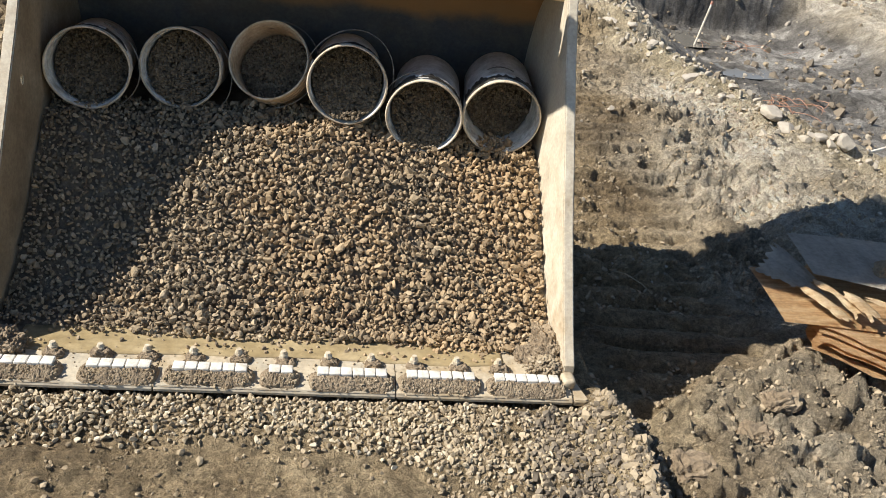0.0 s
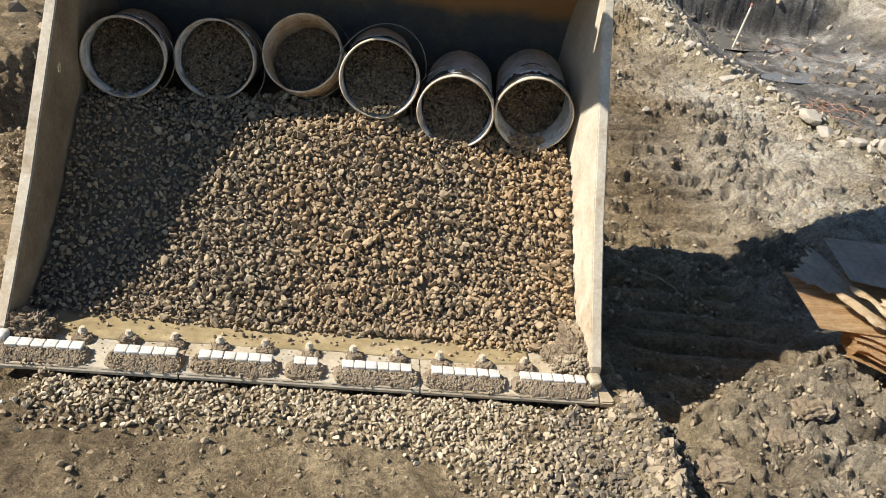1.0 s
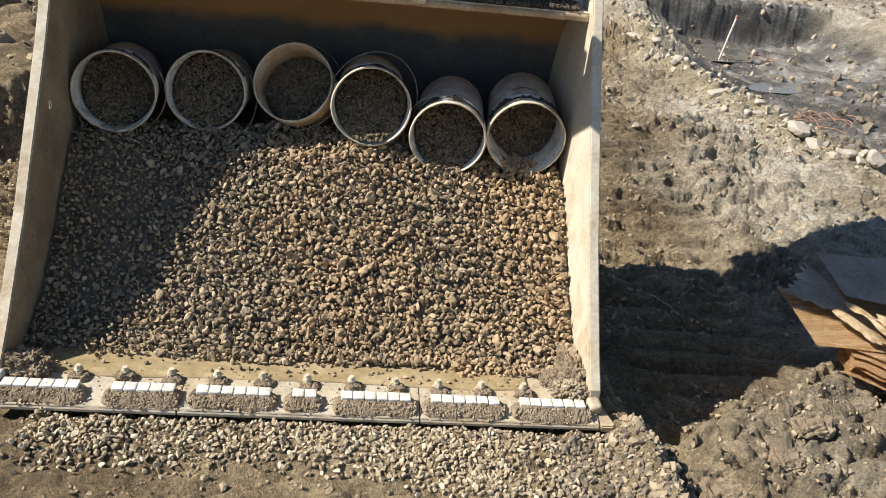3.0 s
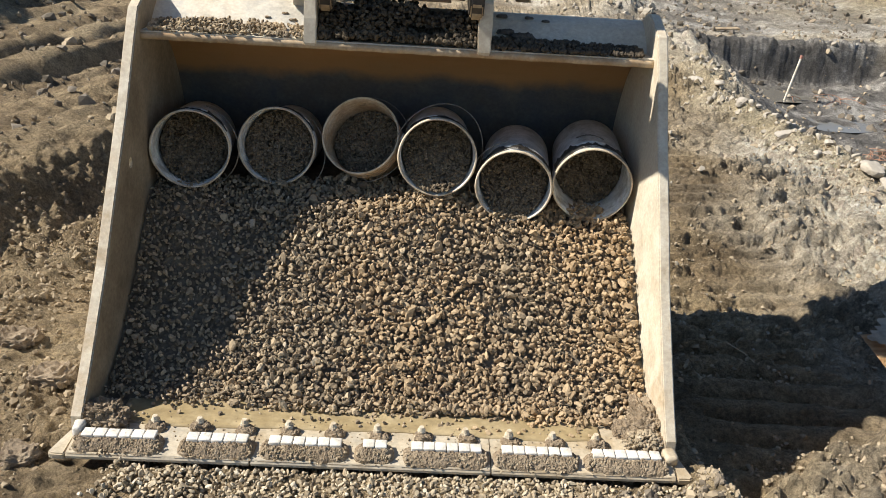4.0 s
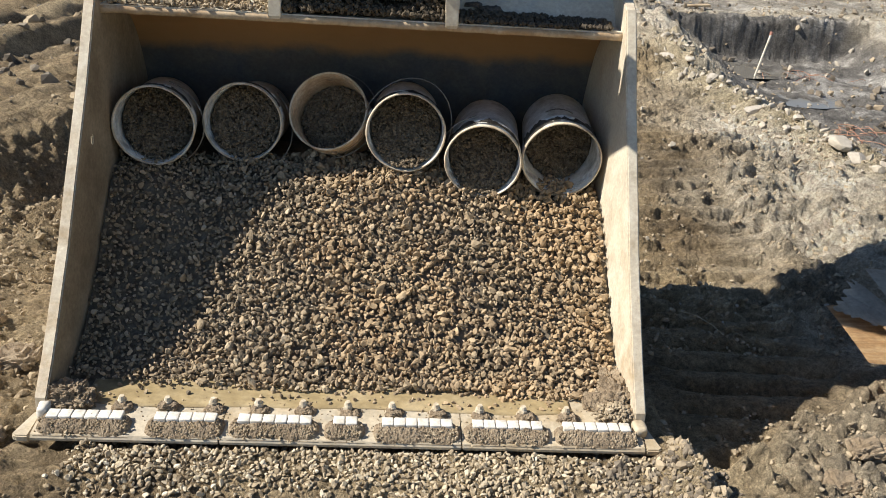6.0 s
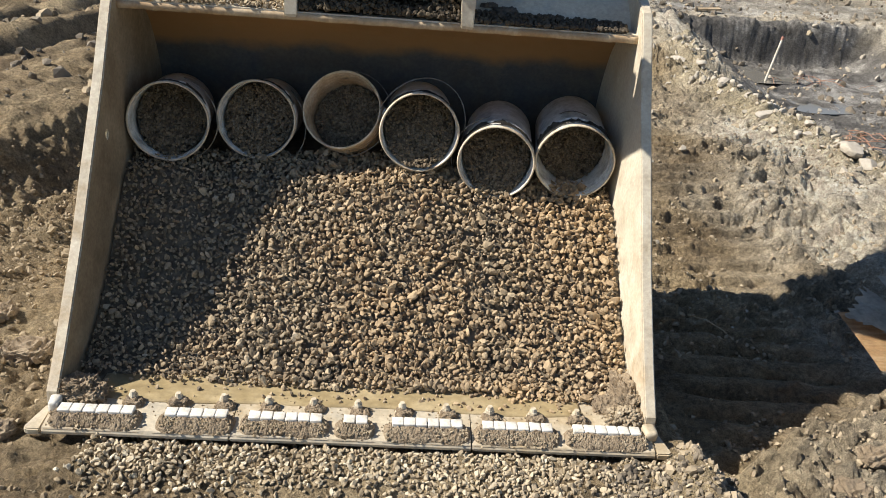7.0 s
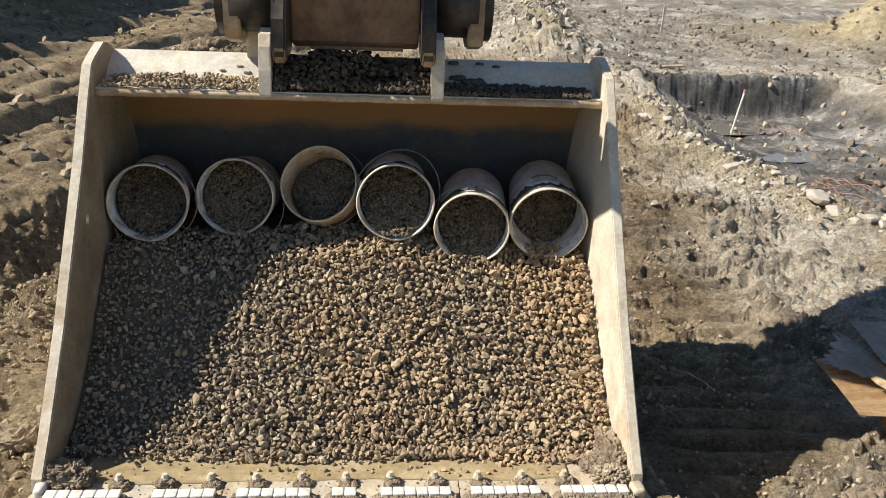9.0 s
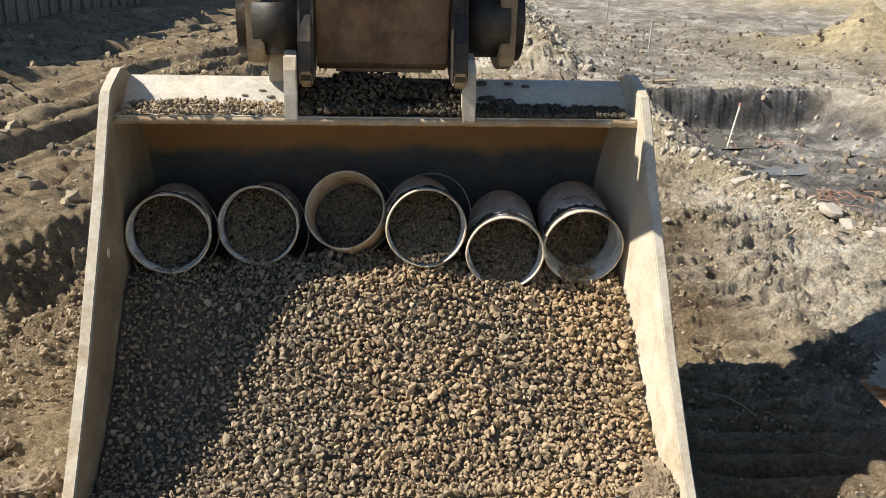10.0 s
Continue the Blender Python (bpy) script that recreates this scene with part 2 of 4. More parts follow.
def add_tube(bm, pts, r, seg=8):
    """A bent wire through points."""
    pts = [Vector(p) for p in pts]
    rings = []
    for i, p in enumerate(pts):
        d = (pts[min(i + 1, len(pts) - 1)] - pts[max(i - 1, 0)]).normalized()
        u = d.orthogonal().normalized() if not rings else (side - d * side.dot(d)).normalized()
        side, w = u, d.cross(u)
        rings.append([bm.verts.new(p + r * (math.cos(k * math.tau / seg) * u + math.sin(k * math.tau / seg) * w)) for k in range(seg)])
    for a, b in zip(rings, rings[1:]):
        for k in range(seg):
            bm.faces.new((a[k], a[(k + 1) % seg], b[(k + 1) % seg], b[k]))
    bm.faces.new(rings[0][::-1])
    bm.faces.new(rings[-1])
    return bm


def add_lathe(bm, profile, seg=48, wob=0.0):
    """Turns a profile of (radius, z) about z."""
    rings = []
    for r, z in profile:
        rings.append([bm.verts.new(((r + wob * math.sin(2 * a + 1)) * math.cos(a), (r - wob * math.sin(2 * a + 1)) * math.sin(a), z)) for a in (k * math.tau / seg for k in range(seg))])
    for a, b in zip(rings, rings[1:]):
        for k in range(seg):
            bm.faces.new((a[k], a[(k + 1) % seg], b[(k + 1) % seg], b[k]))
    return rings


def roughen(bm, amount, size, seed=0.0):
    for v in bm.verts:
        v.co += amount * noise.noise_vector(v.co / size + Vector((seed, 3.1, 0)))
    return bm


# ---- noise on arrays ----
RNG = np.random.default_rng(7)
LATTICE = RNG.random((256, 256))


def grain2(x, y):
    xi, yi = np.floor(x).astype(int), np.floor(y).astype(int)
    fx, fy = x - xi, y - yi
    fx, fy = fx * fx * (3 - 2 * fx), fy * fy * (3 - 2 * fy)
    a, b = LATTICE[xi & 255, yi & 255], LATTICE[(xi + 1) & 255, yi & 255]
    c, d = LATTICE[xi & 255, (yi + 1) & 255], LATTICE[(xi + 1) & 255, (yi + 1) & 255]
    return (a * (1 - fx) + b * fx) * (1 - fy) + (c * (1 - fx) + d * fx) * fy


def fbm(x, y, size, octaves=4, ridged=False):
    out, amp, total = 0.0, 1.0, 0.0
    for k in range(octaves):
        f = 2.03**k / size
        n = grain2(x * f * 0.87 + y * f * 0.5 + 17.3 * k, y * f * 0.87 - x * f * 0.5 + 5.1 * k)
        out = out + amp * (np.abs(2 * n - 1) if ridged else 2 * n - 1)
        total, amp = total + amp, amp * 0.52
    return out / total


def cells(x, y, size, seed=0):
    """Broken, tilted clods with creases between them, each with its own height, about 0 to 1."""
    x, y = x / size + 3.7 * seed, y / size + 1.9 * seed
    xi, yi = np.floor(x).astype(int), np.floor(y).astype(int)
    best = np.full(np.shape(x), 9.0)
    tall = np.zeros(np.shape(x))
    for i in (-1, 0, 1):
        for j in (-1, 0, 1):
            a, b = (xi + i) & 255, (yi + j) & 255
            d = (xi + i + 0.1 + 0.8 * LATTICE[a, b] - x) ** 2 + (yi + j + 0.1 + 0.8 * LATTICE[b, a] - y) ** 2
            near = d < best
            best = np.where(near, d, best)
            lean = (LATTICE[(a + 5) & 255, b] - 0.5) * (x - xi - i - 0.5) + (LATTICE[a, (b + 9) & 255] - 0.5) * (y - yi - j - 0.5)
            tall = np.where(near, LATTICE[(a + 31) & 255, (b + 77) & 255] + 0.9 * lean, tall)
    return np.clip(0.35 + 0.65 * tall, 0, 1.2) * np.sqrt(np.clip(1.05 - 1.45 * best, 0, 1))


def ease(v):
    v = np.clip(v, 0, 1)
    return v * v * (3 - 2 * v)


def rock_line(y):
    return np.interp(y, [1.5, 2.48, 3.28, 3.94, 4.94, 6.0, 8.9], [3.9, 3.2, 2.92, 2.8, 2.55, 2.75, 3.3])


def pit_depth(x, y):
    wob = 0.25 * fbm(x, y, 0.9, 3)
    d = ease((x - rock_line(y) - 0.1 + wob * 0.4) / 1.1) * ease((8.6 + 0.12 * wob - y) / 0.12)
    return d * ease((y - 1.8) / 2.0) * (1 - ease((x - 5.7 + wob) / 0.9))


def sand_mask(x, y):
    n = 0.8 * fbm(x, y, 2.0, 3)
    a = np.exp(-(((x - 10.3) / 2.6) ** 2 + ((y - 12.8) / 2.4) ** 2)) * 1.5
    b = np.exp(-(((x - 21) / 5.5) ** 2 + ((y - 30) / 5) ** 2)) * 1.6
    return np.clip(np.maximum(a, b) * (1 + n), 0, 1.3)


def windrow(x, y):
    c = 2.5 + (y - 9.3) * 0.135
    return np.exp(-(((x - c) / 0.55) ** 2)) * ease((y - 9.3) / 1.2) * (1 - ease((y - 45) / 10))


def ground_z(x, y):
    """Height of the ground in metres."""
    far = np.clip(np.hypot(x, y) / 5, 1, 30)
    wx, wy = x + 0.05 * fbm(x, y, 0.1, 3), y + 0.05 * fbm(x + 9, y, 0.1, 3)
    crumb = np.clip(0.55 + 1.2 * fbm(x, y, 0.6, 2), 0.25, 1.3)
    lump = 0.030 * fbm(x, y, 0.7, 4) + 0.018 * (0.5 - fbm(x, y, 0.22, 4, True)) + crumb * (0.05 * cells(wx, wy, 0.16) + 0.044 * cells(wx, wy, 0.07, 1) + 0.034 * cells(wx, wy, 0.034, 5) - 0.06) + 0.022 * fbm(x, y, 0.05, 3)
    smooth_front = ease((-y - 0.28) / 0.15) * ease((1.0 - x) / 0.1) * ease((x + 0.95) / 0.2)
    z = lump * (1 - 0.5 * smooth_front) * (1 - 0.7 * ease((-0.05 - y) / 0.06) * ease((y + 0.42) / 0.1) * ease((x + 0.75) / 0.1) * ease((0.95 - x) / 0.08))
    # wheel ruts on the left, fanning away
    u = x - 0.3 * (y - 3) - 0.05 * fbm(x, y, 0.8, 3)
    rut = np.interp(u, [-7, -6.2, -5.6, -5.2, -5.05, -4.6, -4.3, -4.15, -3.95, -3.6, -3.42, -3.3, -2.7, -2.5, -2.3, -1.98, -1.8, -1.58, -1.5, -1.05, -0.98, -0.86, -0.7, -0.5],
                    [0, 0.06, -0.05, 0.08, -0.03, -0.02, 0.1, 0.0, 0.08, 0.07, -0.06, -0.03, 0.03, -0.04, 0.1, 0.14, 0.12, -0.13, -0.16, -0.155, -0.10, 0.05, 0.02, 0.0])
    left = ease((-0.95 - x) / 0.2) * ease((y - 0.45) / 0.5) * (1 - ease((y - 20) / 8))
    z = z + (1.35 + 0.6 * ease((y - 2.5) / 2)) * rut * left * (0.8 + 0.5 * fbm(x, y, 0.35, 3))
    along = 0.3 * x + y
    lines = fbm(u * 1.0, along * 0.08, 0.26, 3) * (0.05 + 0.07 * ease((y - 3.5) / 3)) + 0.07 * np.abs(fbm(u, along * 0.07, 0.45, 2)) - 0.02
    tread = 0.007 * np.sin(2 * np.pi * (along + 0.6 * np.abs(fbm(u, along * 0.1, 0.3, 1))) / 0.11) * ease((fbm(u, along * 0.05, 0.45, 2) - 0.02) / 0.1)
    z = z * (1 - 0.2 * left) + left * (lines * (1 + 0.5 * ease((y - 4) / 4)) + tread)
    # crawler track on the right
    band = ease((x - 1.17) / 0.08) * ease((1.95 + 0.2 * ease((y - 1.2) / 0.5) - x) / 0.15) * ease((y + 0.15) / 0.2) * (1 - ease((y - 7) / 2))
    phase = (y + 0.03 * fbm(x, y, 0.5, 2) + (0.12 - 0.26 * ease((y - 0.9) / 0.6)) * (x - 1.5)) / 0.155
    step = (phase + 0.16 * fbm(x, y, 0.12, 3)) % 1.0
    bars = np.abs(np.sin(np.pi * phase)) ** 0.45
    bars = bars + ease((y - 0.8) / 0.4) * ((1 - step) * ease(step / 0.14) - bars)
    z = z * (1 - 0.72 * band) + band * (0.09 * bars - 0.075) * (1 - 0.3 * ease((y - 1.1) / 0.3)) * (0.75 + 0.5 * fbm(x, y, 0.25, 3))
    band2 = ease((x - 2.05) / 0.1) * ease((2.7 - x) / 0.15) * ease((y - 1.2) / 0.3) * (1 - ease((y - 5) / 2))
    z = z + band2 * 0.04 * np.sin(np.pi * 2 * (y - 0.3 * x) / 0.17) * (0.6 + fbm(x, y, 0.5, 3))
    # torn, flaky ledges left across the tracked ground
    torn = ease((x - 1.0) / 0.15) * ease((y - 0.75) / 0.3) * (1 - ease((y - 6) / 2)) * (1 - pit_depth(x, y))
    z = z + torn * (1 - 0.2 * band) * (0.045 * (cells(wx * 0.45, wy, 0.07, 13) - 0.45) + 0.040 * (cells(wx * 0.55, wy, 0.15, 14) - 0.45) + 0.036 * (cells(wx * 0.8, wy, 0.038, 15) - 0.45)) * np.clip(1.15 + 1.0 * fbm(x, y, 0.5, 2), 0.7, 1.6)
    # spoil heaps beside the lip and under the boards
    z = z + 0.085 * np.exp(-(((x - 1.02) / 0.065) ** 2)) * ease((-0.06 - y) / 0.12) * (1 - ease((-y - 0.75) / 0.4)) * (1 + 0.5 * fbm(x, y, 0.09, 3))
    bank = -0.185 + 0.6 * (x - 1.1) + 0.05 * fbm(x, y, 0.22, 3)
    behind = ease((y - bank) / 0.09)
    z = z - 0.14 * ease((x - 1.0) / 0.1) * (1 - ease((x - 1.95 - 0.25 * (y - 0.5)) / 0.35)) * behind * (1 - ease((y - 1.5) / 1.2))
    z = z - (0.10 + 0.10 * fbm(x, y, 0.15, 3)) * np.exp(-(((x - 1.10 - 0.16 * fbm(x, y, 0.28, 3)) / (0.055 + 0.05 * fbm(x + 4, y, 0.2, 2))) ** 2)) * ease((0.1 - y) / 0.2) * (1 - ease((-y - 0.45) / 0.3))
    heap = ease((x - 1.13 - 0.1 * fbm(x, y, 0.2, 3)) / 0.12) * (1 - behind)
    z = z + heap * (-0.015 + 0.035 * fbm(x, y, 0.3, 4) + 0.035 * (np.abs(np.sin(np.pi * (y + 0.04 * fbm(x, y, 0.3, 2) - 0.1 * x) / 0.13)) ** 0.5 - 0.6) + 0.07 * (cells(wx * 0.5, wy, 0.085, 9) - 0.45) + 0.055 * (cells(wx * 0.7, wy, 0.05, 11) - 0.45) + 0.034 * (cells(wx, wy, 0.026, 12) - 0.45))
    z = z + 0.06 * np.exp(-(((x - 1.72) / 0.13) ** 2 + ((y - 0.14) / 0.13) ** 2)) * (1 + 0.5 * fbm(x, y, 0.08, 3))
    z = z + 0.10 * np.exp(-(((x - 2.25) / 0.4) ** 2 + ((y - 0.15) / 0.3) ** 2))
    # gravel apron in front of the lip
    apron = ease((-0.05 - y) / 0.06) * ease((y + 0.36 + 0.14 * ease((x - 0.0) / 0.7)) / 0.1) * ease((x + 0.8) / 0.1) * ease((1.0 - x) / 0.08)
    z = z + apron * 0.018
    # ground pressed flat below the bucket
    under = ease((0.95 - np.abs(x)) / 0.06) * ease((y + 0.15) / 0.04) * ease((1.4 - y) / 0.1)
    z = z * (1 - under) + under * (-0.035)
    # pit, piles and spoil bank
    pit = pit_depth(x, y)
    z = z * (1 - 0.5 * pit) - 0.47 * pit + pit * (0.09 * fbm(x, y, 0.45, 4) + 0.10 * (cells(wx, wy, 0.22, 7) - 0.45) * np.clip(0.4 + 1.5 * fbm(x, y, 0.9, 2), 0, 1))
    face = ease((y - 8.35) / 0.1) * ease((8.75 - y) / 0.1) * ease((x - 3.3) / 0.1) * ease((5.9 - x) / 0.1)
    z = z - face * (0.016 * np.abs(np.sin(x * 44 + 3 * fbm(x, y, 0.4, 3))) + 0.05 * fbm(x, y, 0.16, 3))
    z = z + 0.07 * np.exp(-(((x - rock_line(y)) / 0.2) ** 2)) * ease((y - 2) / 0.6) * (1 - ease((y - 6.3) / 0.8)) * (1 + fbm(x, y, 0.2, 3))
    z = z + sand_mask(x, y) * (0.5 + 0.4 * fbm(x, y, 0.6, 4) + 0.22 * cells(wx, wy, 0.3, 8)) + windrow(x, y) * (0.34 + 0.2 * fbm(x, y, 0.3, 4))
    z = z + 0.03 * (far - 1) * fbm(x, y, 2.6, 4) * (1 - pit) * 0.7
    away = ease((y - 2.5) / 3) * (1 - 0.7 * pit) * (1 - 0.75 * left)
    z = z + away * (0.13 * cells(wx, wy, 0.5, 2) + 0.10 * cells(wx, wy, 0.2, 3) - 0.08) * np.clip(0.45 + 1.3 * fbm(x, y, 2.2, 3), 0.1, 1.2) + away * 0.12 * np.clip((y - 9) / 12, 0, 2) * (cells(wx, wy, 1.1, 4) - 0.3)
    return z


def spaced(lo, hi, fine, a, b, grow):
    """Steps that are fine from a to b and widen outwards to lo and hi."""
    mid = list(np.arange(a, b, fine))
    out, s = [], fine
    p = mid[-1]
    while p < hi:
        s *= grow
        p += s
        out.append(p)
    back, s, p = [], fine, a
    while p > lo:
        s *= grow
        p -= s
        back.append(p)
    return np.array(back[::-1] + mid + out)


def fast_mesh(name, verts, faces, material, smooth=False):
    """A mesh from arrays of vertices and of triangles or quads."""
    me = bpy.data.meshes.new(name)
    k = faces.shape[1]
    me.vertices.add(len(verts))
    me.vertices.foreach_set("co", np.ascontiguousarray(verts, np.float32).ravel())
    me.loops.add(faces.size)
    me.loops.foreach_set("vertex_index", np.ascontiguousarray(faces, np.int32).ravel())
    me.polygons.add(len(faces))
    me.polygons.foreach_set("loop_start", np.arange(0, faces.size, k, dtype=np.int32))
    me.polygons.foreach_set("use_smooth", np.full(len(faces), smooth, bool))
    me.update(calc_edges=True)
    me.materials.append(material)
    return new(name, me)


def grid_faces(nx, ny):
    i, j = np.meshgrid(np.arange(nx - 1), np.arange(ny - 1), indexing="ij")
    a = (i * ny + j).ravel()
    return np.stack([a, a + ny, a + ny + 1, a + 1], 1)


def build_ground():
    xs = spaced(-700, 700, 0.011, -1.9, 2.6, 1.03)
    near = spaced(-300, 1.2, 0.0105, -0.62, 1.2, 1.03)
    ys = np.concatenate([near[near < 1.2], spaced(1.2, 900, 0.0145, 1.2, 3.8, 1.022)])
    ys = np.unique(np.round(ys[ys > -301], 5))
    ys = np.sort(np.concatenate([ys[(ys < 8.25) | (ys > 8.8)], np.arange(8.26, 8.8, 0.022)]))
    xs = np.sort(np.concatenate([xs[(xs < 2.62) | (xs > 6.4)], np.arange(2.64, 6.4, 0.02)]))
    X, Y = np.meshgrid(xs, ys, indexing="ij")
    Z = ground_z(X, Y)
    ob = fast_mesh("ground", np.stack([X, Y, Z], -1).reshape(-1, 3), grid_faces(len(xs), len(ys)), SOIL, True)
    pit = pit_depth(X, Y)
    n = fbm(X, Y, 1.2, 4)
    grey = np.maximum((0.6 + 0.4 * ease((Y - 0.1 + 0.4 * n) / 0.6)) * (1 - ease((-Y - 1.0 + 1.5 * n) / 1.2)) * ease((X - 1.38 + 0.7 * n + 0.25 * (1.5 - np.clip(Y, 0, 4))) / 0.9), ease((Y - 9 - 2 * n) / 3) * ease((X + 0.8) / 2))
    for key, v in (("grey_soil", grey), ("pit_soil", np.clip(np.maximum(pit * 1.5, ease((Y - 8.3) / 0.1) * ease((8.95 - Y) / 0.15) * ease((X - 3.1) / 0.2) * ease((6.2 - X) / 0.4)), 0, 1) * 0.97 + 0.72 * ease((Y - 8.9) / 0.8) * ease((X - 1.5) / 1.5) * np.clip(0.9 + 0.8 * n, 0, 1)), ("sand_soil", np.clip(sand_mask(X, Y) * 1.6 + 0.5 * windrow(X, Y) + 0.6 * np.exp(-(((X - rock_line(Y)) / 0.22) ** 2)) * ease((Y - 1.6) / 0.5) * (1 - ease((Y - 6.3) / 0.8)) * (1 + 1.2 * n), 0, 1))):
        at = ob.data.attributes.new(key, "FLOAT", "POINT")
        at.data.foreach_set("value", np.ascontiguousarray(np.clip(v, 0, 1), np.float32).ravel())
    tagged(ob, "churned brown and grey clay ground with ruts and clods", "ground", kind="structure")


build_ground()


# ---- scattered stones ----
def stone_shapes(count, cuts, seed, level):
    """Small rocks: an icosphere flattened by a few random planes."""
    rng = np.random.default_rng(seed)
    bm = bmesh.new()
    bmesh.ops.create_icosphere(bm, subdivisions=level, radius=1)
    bm.verts.ensure_lookup_table()
    base = np.array([v.co[:] for v in bm.verts])
    tris = np.array([[v.index for v in f.verts] for f in bm.faces])
    bm.free()
    shapes = []
    for _ in range(count):
        v = base.copy()
        for _ in range(cuts):
            n = rng.normal(size=3)
            n /= np.linalg.norm(n)
            over = np.clip(v @ n - rng.uniform(0.35, 0.75), 0, None)
            v -= over[:, None] * n
        v *= rng.uniform([0.92, 0.82, 0.6], [1.38, 1.12, 1.0])
        shapes.append(v + 0.03 * rng.normal(size=v.shape))
    return shapes, tris


SHAPES, TRIS = stone_shapes(24, 9, 3, 2)
LUMPS, LUMP_TRIS = stone_shapes(24, 3, 4, 1)
CRUMBS = [v * (1.1 + 0.2 * np.random.default_rng(40 + k).normal(size=(len(v), 1))) for k, v in enumerate(LUMPS)]


def turns(rng, n, lean=3.2):
    """Random turns, as matrices."""
    q = rng.normal(size=(n, 4))
    q[:, 1:3] *= lean / 3.2
    q /= np.linalg.norm(q, axis=1)[:, None]
    w, x, y, z = q.T
    return np.stack([1 - 2 * (y * y + z * z), 2 * (x * y - z * w), 2 * (x * z + y * w), 2 * (x * y + z * w), 1 - 2 * (x * x + z * z), 2 * (y * z - x * w),
                     2 * (x * z - y * w), 2 * (y * z + x * w), 1 - 2 * (x * x + y * y)], -1).reshape(n, 3, 3)


def stones(name, places, radii, material, seed, label, category, group="", lean=3.2, shapes=SHAPES):
    rng = np.random.default_rng(seed)
    n = len(places)
    pick, R = rng.integers(0, len(shapes), n), turns(rng, n, lean)
    V = np.array(shapes)[pick] * np.asarray(radii)[:, None, None]
    V = np.einsum("nij,nkj->nki", R, V) + np.asarray(places)[:, None]
    k = V.shape[1]
    F = (TRIS if k > 20 else LUMP_TRIS)[None] + (np.arange(n) * k)[:, None, None]
    return tagged(fast_mesh(name, V.reshape(-1, 3), F.reshape(-1, 3), material), label, category, group, "stuff")


def jitter(rng, x0, x1, y0, y1, step):
    X, Y = np.meshgrid(np.arange(x0, x1, step), np.arange(y0, y1, step), indexing="ij")
    X = X.ravel() + rng.uniform(-0.55, 0.55, X.size) * step
    Y = Y.ravel() + rng.uniform(-0.55, 0.55, Y.size) * step
    return X, Y

# ---- excavator bucket ----
HALF = 0.92
PLATE = 0.036
FRONT = [(-0.03, 0.055), (-0.025, 0.10), (0.06, 0.19), (0.14, 0.285), (0.28, 0.455), (0.40, 0.625), (0.59, 0.885), (0.72, 1.09), (0.785, 1.185)]
SIDE = FRONT + [(0.83, 1.205), (0.935, 1.24), (0.985, 1.235), (1.09, 1.18), (1.19, 1.03), (1.265, 0.81), (1.32, 0.55), (1.315, 0.36), (1.25, 0.2), (1.11, 0.075), (0.95, 0.03), (0.5, 0.015), (0.05, 0.015)]
WRAP = [(0.0, 0.05), (0.45, 0.055), (0.85, 0.06), (0.99, 0.085), (1.10, 0.14), (1.20, 0.24), (1.265, 0.37), (1.28, 0.54), (1.255, 0.68), (1.22, 0.81), (1.15, 0.95), (1.07, 1.035), (0.98, 1.075), (0.88, 1.083), (0.785, 1.084)]


def side_plate(parent, sign):
    """A thick side cutter plate with one drilled hole."""
    bm = bmesh.new()
    x = sign * (HALF - PLATE)
    outer = [bm.verts.new((x, y, z)) for y, z in SIDE]
    loops = [bm.edges.new((a, b)) for a, b in zip(outer, outer[1:] + outer[:1])]
    if sign < 0:
        hole = [bm.verts.new((x, 0.576 + 0.011 * math.cos(a), 0.703 + 0.014 * math.sin(a))) for a in (k * math.tau / 10 for k in range(10))]
        loops += [bm.edges.new((a, b)) for a, b in zip(hole, hole[1:] + hole[:1])]
    bmesh.ops.triangle_fill(bm, use_beauty=True, edges=loops)
    if sign < 0:
        rim = set(hole)
        bmesh.ops.delete(bm, geom=[f for f in bm.faces if all(v in rim for v in f.verts)], context="FACES_ONLY")
    got = bmesh.ops.extrude_face_region(bm, geom=bm.faces[:])
    bmesh.ops.translate(bm, vec=(sign * PLATE, 0, 0), verts=[v for v in got["geom"] if isinstance(v, bmesh.types.BMVert)])
    bmesh.ops.recalc_face_normals(bm, faces=bm.faces[:])
    sharp = [e for e in bm.edges if len(e.link_faces) == 2 and e.calc_face_angle() > 1.2]
    bmesh.ops.bevel(bm, geom=sharp, offset=0.004, segments=2, affect="EDGES")
    # left inner face: clay film, with shade and gravel bounce in its colour
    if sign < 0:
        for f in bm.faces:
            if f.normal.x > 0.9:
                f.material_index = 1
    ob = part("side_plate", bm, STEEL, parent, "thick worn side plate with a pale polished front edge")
    ob.data.materials.append(SHADED_MUD_FILM)
    return ob


def offset_path(path, d):
    out = []
    for i, (y, z) in enumerate(path):
        a, b = path[max(i - 1, 0)], path[min(i + 1, len(path) - 1)]
        t = Vector((b[0] - a[0], b[1] - a[1])).normalized()
        out.append((y + t.y * d, z - t.x * d))
    return out


def refine(path, n=4):
    out = []
    for i in range(len(path) - 1):
        p = [Vector(path[max(0, min(len(path) - 1, j))]) for j in (i - 1, i, i + 1, i + 2)]
        for k in range(n):
            t = k / n
            v = 0.5 * (2 * p[1] + (p[2] - p[0]) * t + (2 * p[0] - 5 * p[1] + 4 * p[2] - p[3]) * t**2 + (3 * p[1] - p[0] - 3 * p[2] + p[3]) * t**3)
            out.append((v.x, v.y))
    return out + [path[-1]]


